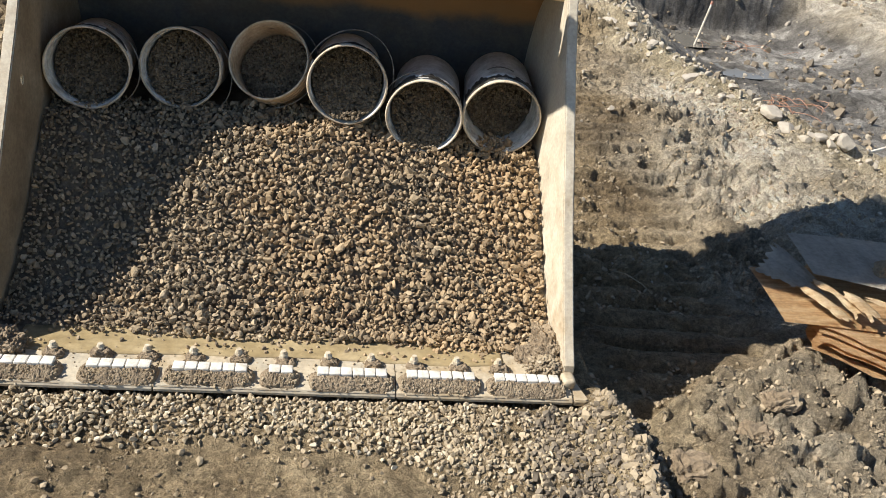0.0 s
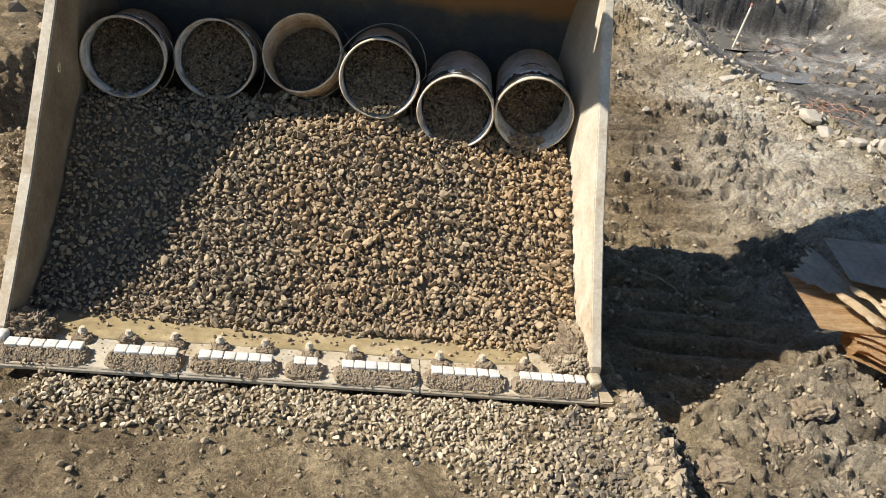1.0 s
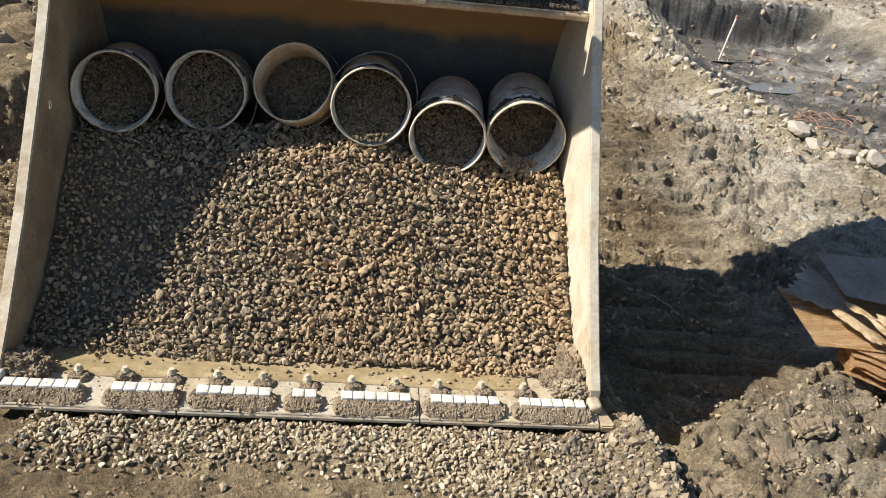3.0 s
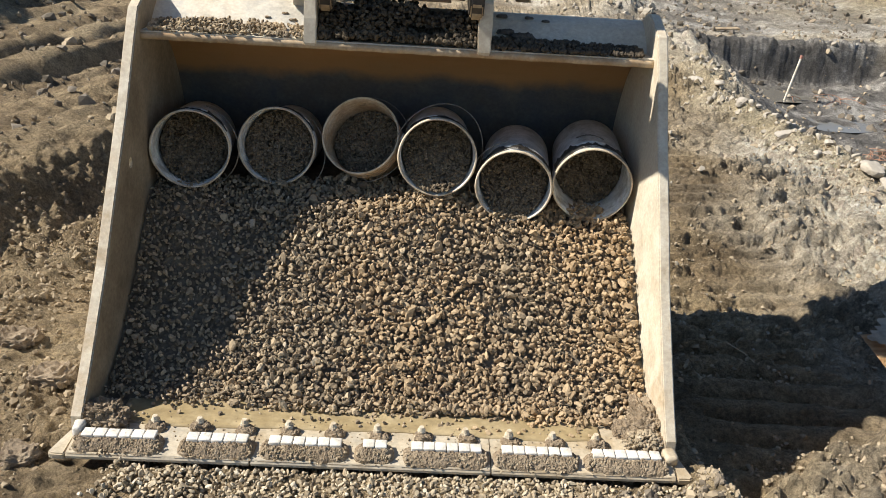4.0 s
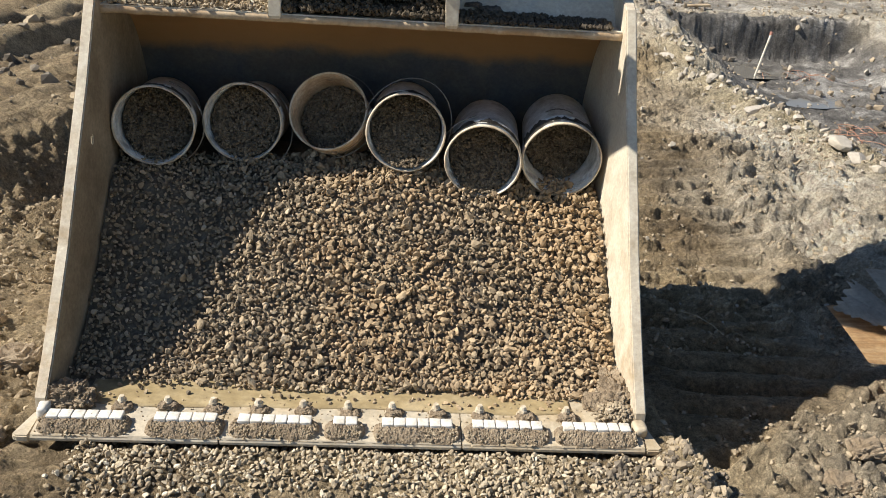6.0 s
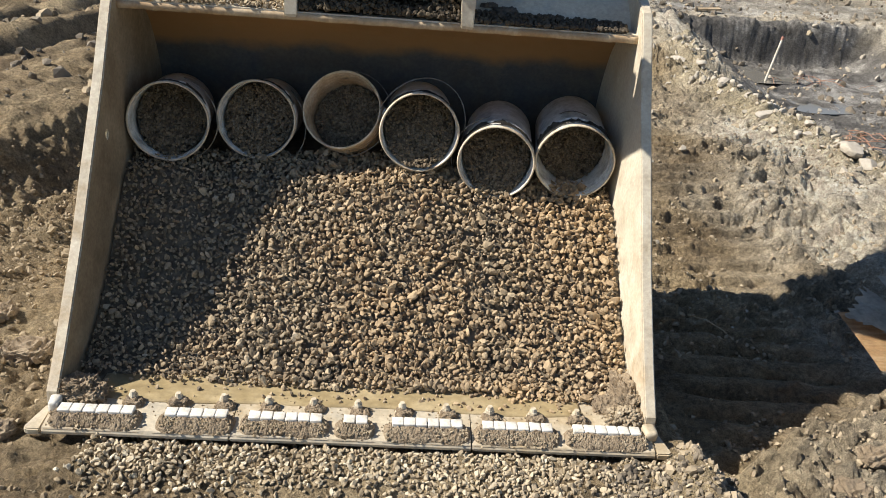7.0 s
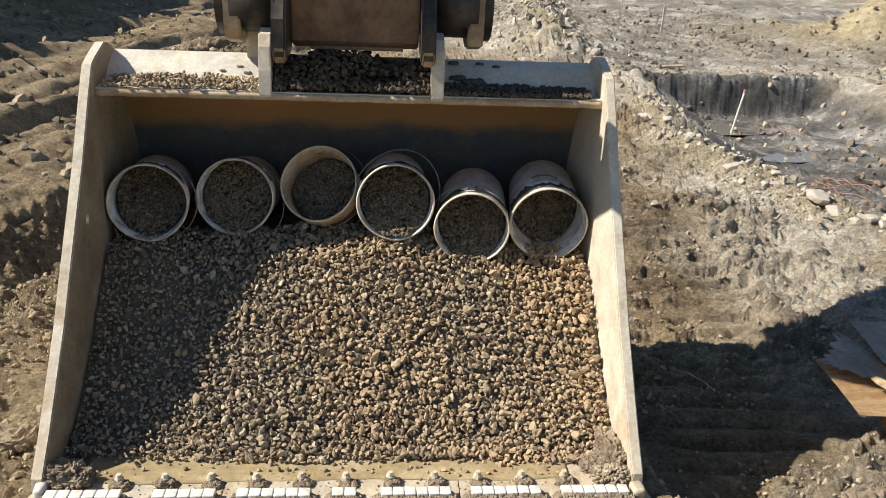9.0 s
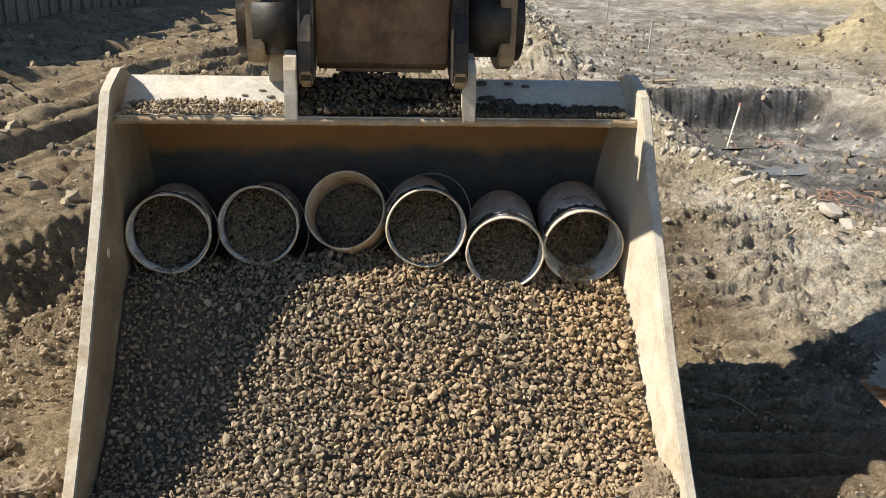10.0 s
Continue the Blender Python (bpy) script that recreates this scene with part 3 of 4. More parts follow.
def hex_bolt(bm, x, y, z):
    bmesh.ops.create_cone(bm, cap_ends=True, segments=12, radius1=0.021, radius2=0.020, depth=0.008, matrix=Matrix.Translation((x, y, z + 0.004)))
    bmesh.ops.create_cone(bm, cap_ends=True, segments=6, radius1=0.0155, radius2=0.014, depth=0.018, matrix=Matrix.Translation((x, y, z + 0.017)))
    bmesh.ops.create_cone(bm, cap_ends=True, segments=10, radius1=0.0115, radius2=0.008, depth=0.012, matrix=Matrix.Translation((x, y, z + 0.032)))
    return bm


def build_bucket():
    b = thing("excavator_bucket", (0, 0, 0), "wide worn steel excavator bucket lying open on the ground", "bucket")
    for s in (-1, 1):
        side_plate(b, s)
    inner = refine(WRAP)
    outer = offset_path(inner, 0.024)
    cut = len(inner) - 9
    for name, i0, i1, mat, lab in (("wrapper", 0, cut + 1, INNER, "curved inner shell, dark below, rust and gravel bounce light painted above"), ("top_sheet", cut, len(inner), STEEL, "pale upper sheet")):
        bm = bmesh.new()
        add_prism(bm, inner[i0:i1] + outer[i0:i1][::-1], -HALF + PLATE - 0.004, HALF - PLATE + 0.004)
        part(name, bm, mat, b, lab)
    # rough rolled lip along the top opening
    bm = bmesh.new()
    n = 90
    rings = []
    for k in range(n + 1):
        x = -0.886 + 1.772 * k / n
        w = 0.002 * noise.noise(Vector((x * 14, 0, 0))) + 0.002 * noise.noise(Vector((x * 45, 2, 0)))
        rings.append([bm.verts.new((x, 0.783 + dy + w * 0.6, 1.083 + dz + w)) for dy, dz in ((0.004, -0.005), (-0.004, -0.003), (-0.005, 0.010), (-0.002, 0.020), (0.02, 0.021), (0.02, -0.004))])
    for p, q in zip(rings, rings[1:]):
        for i in range(6):
            bm.faces.new((p[i], p[(i + 1) % 6], q[(i + 1) % 6], q[i]))
    bm.faces.new(rings[0])
    bm.faces.new(rings[-1][::-1])
    part("top_lip", bm, LIP_STEEL, b, "pale ragged upper lip", True)
    tube = [(0.865, 1.09), (0.90, 1.115), (0.94, 1.15), (0.985, 1.183), (1.03, 1.203), (1.07, 1.20), (1.09, 1.17), (1.1, 1.1), (1.06, 1.045), (0.98, 1.08)]
    bm = add_prism(bmesh.new(), tube, -HALF + PLATE - 0.003, HALF - PLATE + 0.003)
    part("torque_tube", bm, TUBE, b, "pale round-shouldered top beam")
    ear = [(0.776, 1.09), (0.772, 1.10), (0.780, 1.18), (0.795, 1.26), (0.82, 1.298), (0.87, 1.315), (1.12, 1.32), (1.22, 1.2), (1.2, 1.0), (1.0, 1.05)]
    for s in (-1, 1):
        bm = add_prism(bmesh.new(), ear, -0.33 if s < 0 else 0.266, -0.286 if s < 0 else 0.312, 0.004)
        roughen(bm, 0.003, 0.05, s)
        part("hinge_ear", bm, STEEL, b, "thick mud-crusted hinge ear")
    bm = add_box(bmesh.new(), (-0.40, 1.0, 1.19), (-0.335, 1.1, 1.29), 0.006)
    part("stop_block", bm, STEEL, b)
    # bolt-on cutting edge in three lengths, with a flared end at each side
    lip = [(-0.135, 0.040), (-0.128, 0.050), (-0.05, 0.060), (0.03, 0.062), (0.10, 0.058), (0.10, 0.025), (-0.12, 0.025), (-0.135, 0.032)]
    cuts = (-0.90, -0.365, 0.345, 0.90)
    for x0, x1 in zip(cuts, cuts[1:]):
        bm = add_prism(bmesh.new(), lip, x0 + 0.0015, x1 - 0.0015, 0.002)
        part("cutting_edge", bm, EDGE, b, "bolt-on cutting edge with a polished front")
    for s in (-1, 1):
        bm = bmesh.new()
        flare = [(0.9015, -0.135), (0.941, -0.134), (0.952, -0.124), (0.946, -0.1), (0.926, -0.03), (0.90, -0.01)]
        lo = [bm.verts.new((s * x, y, 0.025)) for x, y in flare]
        hi = [bm.verts.new((s * x, y, 0.047 - 0.06 * min(0, -y - 0.12))) for x, y in flare]
        bm.faces.new(lo), bm.faces.new(hi[::-1])
        for i in range(6):
            bm.faces.new((lo[i], hi[i], hi[(i + 1) % 6], lo[(i + 1) % 6]))
        bmesh.ops.recalc_face_normals(bm, faces=bm.faces[:])
        bmesh.ops.bevel(bm, geom=[e for e in bm.edges], offset=0.004, segments=2, affect="EDGES")
        part("edge_corner", bm, EDGE, b, "flared worn corner of the cutting edge")
    for k in range(13):
        bm = hex_bolt(bmesh.new(), (k - 6) * 0.135, 0.0, 0.060)
        part("bolt", bm, BOLT, b, "rounded worn bolt head")
    # wear bars, each a row of white blocks on a backing strip
    for x0, x1, n in ((-0.866, -0.648, 6), (-0.559, -0.378, 5), (-0.318, -0.101, 6), (-0.039, 0.034, 2), (0.106, 0.318, 6), (0.376, 0.59, 6), (0.651, 0.86, 6)):
        bm = add_box(bmesh.new(), (x0 - 0.002, -0.092, 0.056), (x1 + 0.002, -0.053, 0.068), 0.002)
        bar = part("wear_bar", bm, EDGE, b, "wear bar with white blocks")
        w = (x1 - x0) / n
        for i in range(n):
            bm = add_box(bmesh.new(), (x0 + i * w + 0.0009, -0.093, 0.066), (x0 + (i + 1) * w - 0.0009, -0.056, 0.087), 0.0032)
            part("wear_block", roughen(bm, 0.0015, 0.02, i + 9 * x0), WHITE_BAR, bar, "white wear block", True)
    bm = roughen(add_box(bmesh.new(), (-0.90, -0.075, 0.055), (-0.868, -0.03, 0.098), 0.01), 0.004, 0.03)
    part("corner_block", bm, WHITE_BAR, b, "white worn corner shroud", True)
    bm = roughen(add_box(bmesh.new(), (0.872, -0.085, 0.05), (0.915, -0.03, 0.085), 0.012), 0.004, 0.03)
    part("corner_block", bm, EDGE, b, "worn grey corner shroud", True)


build_bucket()

# ---- gravel in the bucket ----
SLOPE_Y = [-0.2, 0.03, 0.10, 0.16, 0.24, 0.38, 0.53, 0.71, 0.80, 0.95, 1.2]
SLOPE_Z = [0.02, 0.05, 0.072, 0.085, 0.125, 0.222, 0.352, 0.495, 0.522, 0.532, 0.54]


def heap_z(x, y):
    z = np.interp(y, SLOPE_Y, SLOPE_Z) + 0.02 * np.exp(-((x / 0.45) ** 2)) * ease((y - 0.2) / 0.3) + 0.05 * np.exp(-(((x + 0.14) / 0.13) ** 2)) * ease((y - 0.8) / 0.12) + 0.035 * np.exp(-(((x + 0.45) / 0.1) ** 2)) * ease((y - 0.75) / 0.1) + 0.045 * ease((-0.55 - x) / 0.2) * ease((y - 0.45) / 0.25)
    z = z + 0.042 * np.exp(-(((x - 0.15) / 0.15) ** 2)) * ease((y - 0.62) / 0.12)
    return z + 0.014 * fbm(x, y, 0.3, 3) * ease((y - 0.1) / 0.1)


def heap_foot(x):
    """Where the heap ends on the bucket floor."""
    return 0.105 + 0.02 * fbm(x, x * 0 + 3.3, 0.25, 3) + 0.03 * ease((-0.55 - x) / 0.3) - 0.03 * ease((x - 0.3) / 0.4)


def build_gravel():
    rng = np.random.default_rng(21)
    xs, ys = np.linspace(-0.882, 0.882, 120), np.linspace(0.10, 1.16, 80)
    X, Y = np.meshgrid(xs, ys, indexing="ij")
    tagged(fast_mesh("gravel_bed", np.stack([X, Y, heap_z(X, Y) - 0.021], -1).reshape(-1, 3), grid_faces(120, 80), GRAVEL_BED, True), "backing sheet beneath the heaped gravel, dark for the shade between stones", "gravel", kind="stuff")
    P, R = [], []
    for step, r0, r1, lift, keep in ((0.0138, 0.0068, 0.0105, -0.009, 1.0), (0.0175, 0.0065, 0.0125, 0.003, 0.85), (0.042, 0.011, 0.0155, 0.005, 0.5), (0.19, 0.016, 0.020, 0.004, 0.45)):
        x, y = jitter(rng, -0.875, 0.876, 0.06, 0.93, step)
        r = rng.uniform(r0, r1, x.size) * np.exp(0.22 * rng.normal(size=x.size))
        r *= 1 - 0.25 * ease((-0.25 - x) / 0.4)
        ok = (y > heap_foot(x) - 0.012 + 0.02 * rng.random(x.size)) & (np.abs(x) < 0.884 - r) & (rng.random(x.size) < keep)
        x, y, r = x[ok], y[ok], r[ok]
        P.append(np.stack([x, y, heap_z(x, y) + lift + 0.014 * fbm(x, y, 0.06, 3) + rng.uniform(-0.005, 0.008, x.size)], -1)), R.append(r)
    stones("gravel_heap", np.concatenate(P), np.concatenate(R), GRAVEL, 5, "heap of brown and grey crushed gravel in the bucket", "gravel")
    # strays on the clay film
    x = rng.uniform(-0.8, 0.7, 75)
    y = rng.uniform(0.025, 0.11, 75)
    r = rng.uniform(0.004, 0.011, 75)
    stones("stray_gravel", np.stack([x, y, 0.062 + r * 0.5], -1), r, GRAVEL, 6, "loose stones strewn over the wet clay film", "gravel")
    # ledge along the top beam
    for x0, x1, top in ((-0.86, -0.34, 0.03), (-0.28, 0.26, 0.125), (0.32, 0.85, 0.03)):
        n = int((x1 - x0) * (5200 if top > 0.06 else 1300))
        x = rng.uniform(x0, x1, n)
        y = rng.uniform(0.782, 0.80 + 0.085 + top * 0.8, n)
        base = np.interp(y, [0.79, 0.865, 0.90, 0.94, 0.985], [1.113, 1.113, 1.12, 1.15, 1.183])
        fill = np.clip(top * (1 - 0.5 * (x - x0) / (x1 - x0) * (x0 > 0.3)) * (0.75 + 0.5 * fbm(x, y * 0, 0.15, 3)), 0, 1)
        z = np.maximum(base, 1.113 + fill * rng.uniform(0.15, 1, n) * np.clip((y - 0.785) / 0.05, 0.2, 1))
        ok = z < 1.118 + fill
        ok &= ~((np.abs(x - 0.09) < 0.07) & (np.abs(z - 1.155) < 0.012))
        # middle and right ledges: the coupler's shade goes into the stone colour
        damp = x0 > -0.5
        stones("ledge_gravel", np.stack([x, y, z + 0.004], -1)[ok], rng.uniform(0.006, 0.0115, n)[ok], DEEP_SHADE_GRAVEL if damp else GRAVEL, 8, "gravel caught along the ledge of the top beam, darkened for coupler shade" if damp else "dry gravel caught along the ledge of the top beam", "gravel", "gravel along the top beam", shapes=LUMPS if damp else SHAPES)


build_gravel()

# ---- clay film and mud on the bucket ----


def build_film():
    nx, ny = 160, 14
    xs = np.linspace(-0.80, 0.70, nx)
    V = []
    for x in xs:
        f = 0.006 + 0.016 * float(fbm(np.array([x]), np.array([0.4]), 0.3, 3)[0]) + 0.02 * max(0.0, -x - 0.6) + 0.03 * max(0, x - 0.45)
        for k in range(ny):
            y = f + (0.17 - f) * k / (ny - 1)
            V.append((x, y, np.interp(y, [0.0, 0.03, 0.10, 0.45], [0.0608, 0.0623, 0.0588, 0.0558]) + 0.0022 + 0.001 * math.sin(9 * x)))
    ob = fast_mesh("clay_film", np.array(V), grid_faces(nx, ny), FILM, True)
    so = ob.modifiers.new("thickness", "SOLIDIFY")
    so.thickness = 0.002
    tagged(ob, "wet tan clay film on the bucket floor", "mud")


build_film()


def mud_lump(name, centre, size, seed, label, group="", material=MUD, detail=4, rough=0.35):
    """A crumbly lump, flat below; its crumbs have one size whatever the lump's."""
    bm = bmesh.new()
    bmesh.ops.create_icosphere(bm, subdivisions=detail, radius=1)
    big = max(size)
    for v in bm.verts:
        v.co = Vector([abs(c) ** 0.7 * (1 if c > 0 else -1) * k for c, k in zip(v.co, size)])
        q = v.co + Vector((seed * 3.7, seed, 0))
        out = Vector((v.co.x / size[0] ** 2, v.co.y / size[1] ** 2, v.co.z / size[2] ** 2)).normalized()
        low = min(size)
        v.co += out * low * rough * (0.8 * noise.fractal(q / 0.045, 0.6, 2.1, 5) + 0.6 * noise.noise(q / 0.012) + 0.45 * noise.noise(q / 0.006))
        v.co.z = max(v.co.z, -0.3 * size[2])
    ob = mesh_ob(name, bm, material)
    ob.location = centre
    return tagged(ob, label, "mud", group)


def rock(name, centre, size, seed, label, group, material):
    """An angular broken stone."""
    rng = random.Random(seed)
    bm = bmesh.new()
    bmesh.ops.create_icosphere(bm, subdivisions=3, radius=1)
    for _ in range(11):
        n = Vector((rng.gauss(0, 1), rng.gauss(0, 1), rng.gauss(0, 1))).normalized()
        cut = rng.uniform(0.4, 0.8)
        for v in bm.verts:
            over = v.co.dot(n) - cut
            if over > 0:
                v.co -= over * n
    for v in bm.verts:
        v.co += 0.05 * noise.noise_vector(v.co * 3 + Vector((seed, 0, 0)))
        v.co = Vector((v.co.x * size[0], v.co.y * size[1], v.co.z * size[2]))
    ob = mesh_ob(name, bm, material)
    ob.location = centre
    ob.rotation_euler.z = rng.uniform(0, 6)
    return tagged(ob, label, "rock", group)


BARS = ((-0.866, -0.648), (-0.559, -0.378), (-0.318, -0.101), (-0.039, 0.034), (0.106, 0.318), (0.376, 0.59), (0.651, 0.86))


def mud_bank(x0, x1, seed):
    """Gritty mud banked against the front of a wear bar, thinning out to the cutting edge."""
    xs, ys = np.linspace(x0 - 0.026, x1 + 0.024, int((x1 - x0 + 0.05) / 0.0022)), np.linspace(-0.132, -0.070, 30)
    X, Y = np.meshgrid(xs, ys, indexing="ij")
    q = X + 7.7 * seed
    end = np.minimum(X - xs[0], xs[-1] - X) / 0.022
    front = -0.129 + 0.006 * fbm(q, q * 0, 0.05, 3) + 0.018 * (1 - np.clip(end / 1.6, 0, 1)) ** 2
    swell = np.sqrt(np.clip(end, 0, 1)) * np.clip((Y - front) / 0.030, 0, 1) ** 0.6
    grit = 0.004 * fbm(q, Y, 0.022, 3) + 0.0035 * (cells(q, Y, 0.0075, 3) - 0.4) + 0.0025 * (cells(q, Y, 0.0042, 4) - 0.4)
    Z = 0.047 + (0.030 + grit) * swell + grit * (swell > 0.15)
    ob = fast_mesh("mud_clump", np.stack([X, Y, Z], -1).reshape(-1, 3), grid_faces(len(xs), len(ys)), MUD, False)
    return tagged(ob, "dry brown mud packed before a wear bar", "mud", "mud on the cutting edge")


for k, (x0, x1) in enumerate(BARS):
    mud_bank(x0, x1, k + 1)
for k in range(13):
    mud_lump("mud_clump", ((k - 6) * 0.135 + 0.006, -0.012, 0.06), (0.030, 0.022, 0.016 + 0.004 * (k % 3)), k + 20.1, "small mud cake round a bolt", "mud round the bolts", detail=4, rough=0.4)
for c, s, d in (((-0.845, 0.02, 0.065), (0.06, 0.05, 0.055), 31.0), ((-0.80, 0.005, 0.065), (0.045, 0.04, 0.04), 33.0), ((0.85, 0.12, 0.07), (0.04, 0.11, 0.055), 35.0),
                ((0.84, 0.015, 0.065), (0.05, 0.045, 0.03), 36.5), ((0.80, 0.07, 0.066), (0.06, 0.05, 0.022), 39.0)):
    mud_lump("mud_clump", c, s, d, "crumbly mud piled in a corner of the bucket", "mud in the bucket corners", detail=5, rough=0.5)

for k, (x, y, z, r) in enumerate(((0.37, 0.93, 1.148, 0.03), (0.43, 0.915, 1.132, 0.045), (0.52, 0.985, 1.186, 0.014), (0.36, 1.0, 1.192, 0.02), (0.46, 1.0, 1.192, 0.016), (-0.42, 0.96, 1.166, 0.012), (-0.48, 0.94, 1.152, 0.010), (-0.39, 0.935, 1.148, 0.014))):
    mud_lump("mud_clump", (x, y, z), (r, r * 0.5, r * 0.42), 80.0 + k, "dark mud stuck to the top beam", "mud on the top beam", SMEAR if x > 0 else MUD, 4, 0.5)


def build_crumbs():
    """Crumbs of dried mud over the packed mud and along the cutting edge."""
    rng = np.random.default_rng(77)
    P, R = [], []
    for x0, x1 in BARS:
        n = int((x1 - x0) * 1500)
        x, y = rng.uniform(x0 - 0.015, x1 + 0.015, n), rng.normal(-0.106, 0.011, n)
        top = 0.050 + 0.025 * np.clip((y + 0.128) / 0.030, 0, 1) ** 0.6
        P.append(np.stack([x, y, top + 0.001], -1)), R.append(0.0022 * 2.6 ** rng.random(n) ** 2)
    x, y = (rng.integers(0, 13, 520) - 6) * 0.135 + rng.normal(0.004, 0.019, 520), rng.normal(-0.008, 0.014, 520)
    P.append(np.stack([x, y, np.full(520, 0.064)], -1)), R.append(rng.uniform(0.002, 0.0045, 520))
    x, y = rng.uniform(-0.9, 0.9, 500), rng.uniform(-0.12, 0.06, 500)
    P.append(np.stack([x, y, np.interp(y, [-0.128, -0.05, 0.03], [0.051, 0.061, 0.064])], -1)), R.append(rng.uniform(0.0012, 0.003, 500))
    for cx, cy, sx, sy in ((0.845, 0.10, 0.03, 0.06), (0.84, 0.01, 0.035, 0.03), (-0.83, 0.02, 0.03, 0.03)):
        x, y = rng.normal(cx, sx, 260), rng.normal(cy, sy, 260)
        ok = np.abs(x) < 0.872
        P.append(np.stack([x, y, 0.075 + 0.03 * np.exp(-(((x - cx) / sx) ** 2 + ((y - cy) / sy) ** 2) / 2)], -1)[ok]), R.append(rng.uniform(0.003, 0.008, 260)[ok])
    stones("mud_crumbs", np.concatenate(P), np.concatenate(R), CLOD, 78, "crumbs of dried mud along the cutting edge", "mud", shapes=CRUMBS)


build_crumbs()

# ---- pails ----


def build_pail(k, rim, face, radius, body_mat, bail_turn, bail_swing, depth0, slope):
    """A plastic pail lying on its side; its mouth looks along face."""
    up = Vector((0, 0, 1))
    d = Vector(face).normalized()
    right = up.cross(d).normalized()
    top = d.cross(right)
    m = Matrix((right, top, d)).transposed().to_4x4()
    m.translation = rim
    p = thing("plastic_pail", m, LABELS[k], "pail", "pails in the bucket")
    R, H = radius, 0.345
    rb = R * 0.885
    bm = bmesh.new()
    prof = [(0.0, -H), (rb - 0.012, -H), (rb, -H + 0.012), (R - 0.009, -0.085), (R - 0.006, -0.003), (R - 0.0085, -0.003), (R - 0.0115, -0.085), (rb - 0.004, -H + 0.014), (rb - 0.014, -H + 0.004), (0.0, -H + 0.004)]
    add_lathe(bm, prof[1:-1], 56, 0.002)
    bmesh.ops.holes_fill(bm, edges=[e for e in bm.edges if e.is_boundary])
    body = part("body", bm, body_mat, p, "", True)
    bm = bmesh.new()
    add_lathe(bm, [(R - 0.0088, -0.004), (R - 0.0082, 0.0005), (R - 0.006, 0.002), (R - 0.003, 0.001), (R - 0.001, -0.004), (R - 0.002, -0.011), (R - 0.007, -0.012), (R - 0.0088, -0.004)], 56, 0.002)
    part("rim", bm, RIM, p, "rolled cream rim with rusty stains", True)
    for z0, dr in ((-0.034, 0.0), (-0.058, -0.001), (-0.082, -0.002)):
        bm = bmesh.new()
        add_lathe(bm, [(R - 0.012, z0 + 0.004), (R - 0.003 + dr, z0 + 0.002), (R - 0.003 + dr, z0 - 0.003), (R - 0.012, z0 - 0.005)], 56, 0.002)
        part("collar_rib", bm, body_mat, p, "", True)
    # mud smear caked between the collar ribs
    bm = bmesh.new()
    rows = []
    a0, a1 = math.radians(25), math.radians(165)
    for i in range(60):
        a = a0 + (a1 - a0) * i / 59
        w = 0.5 + 0.5 * noise.noise(Vector((a * 3.1, k * 1.7, 0))) + 0.3 * noise.noise(Vector((a * 11, k, 3)))
        w = max(0.05, min(1.0, w))
        rr = R - 0.0015
        rows.append([bm.verts.new((rr * math.cos(a), rr * math.sin(a), z)) for z in (-0.022 - 0.012 * (1 - w), -0.034 - 0.062 * w)])
    for p0, p1 in zip(rows, rows[1:]):
        bm.faces.new((p0[0], p1[0], p1[1], p0[1]))
    bmesh.ops.solidify(bm, geom=bm.faces[:], thickness=0.002)
    part("mud_smear", bm, SMEAR, p, "dried black mud smeared on the collar", True)
    for s in (-1, 1):
        bm = bmesh.new()
        a = bail_turn + math.pi / 2 * s
        c = Vector((math.cos(a), math.sin(a), 0)) * (R - 0.004)
        bmesh.ops.create_cone(bm, cap_ends=True, segments=12, radius1=0.016, radius2=0.012, depth=0.012, matrix=Matrix.Translation(c + Vector((0, 0, -0.06))) @ c.to_track_quat("Z", "Y").to_matrix().to_4x4())
        part("bail_ear", bm, body_mat, p, "", True)
    # wire bail, swung about the two ears
    pts = []
    e1 = Vector((math.cos(bail_turn + math.pi / 2), math.sin(bail_turn + math.pi / 2), 0))
    e2 = Vector((math.cos(bail_turn), math.sin(bail_turn), 0))
    e3 = e2 * math.cos(bail_swing) + Vector((0, 0, 1)) * math.sin(bail_swing)
    for i in range(25):
        a = -math.pi / 2 + math.pi * i / 24
        pts.append(Vector((0, 0, -0.06)) + (R + 0.016) * (math.sin(a) * e1 + math.cos(a) * e3 * (1.2 if k in (1, 3) else 1.06)))
    bm = add_tube(bmesh.new(), pts, 0.0022, 7)
    part("bail", bm, WIRE, p, "thin wire carrying handle", True)
    # gravel inside, banked from the mouth towards the base
    rng = np.random.default_rng(60 + k)
    g = m.to_3x3().inverted() @ up
    g = Vector((g.x, g.y, 0)).normalized()
    n = 1300
    rad, ang = np.sqrt(rng.random(n)) * (R - 0.019), rng.uniform(0, math.tau, n)
    lx, ly = rad * np.cos(ang), rad * np.sin(ang)
    hgt = lx * g.x + ly * g.y
    dep = np.maximum(depth0 + np.clip(hgt + R, 0, None) * slope + 0.008 * fbm(lx + k, ly, 0.06, 2), -0.012)
    shrink = 1 - dep * 0.09
    L = np.stack([lx * shrink, ly * shrink, -np.minimum(dep, H - 0.03)], -1)
    W = L @ np.array(m.to_3x3()).T + np.array(rim)
    # the pail's inner shade is in these darker stone tones
    stones("pail_gravel", W, rng.uniform(0.0045, 0.0085, n), SHADED_GRAVEL, 70 + k, "gravel banked inside a pail", "gravel", "gravel in the pails", shapes=LUMPS)
    bm = bmesh.new()
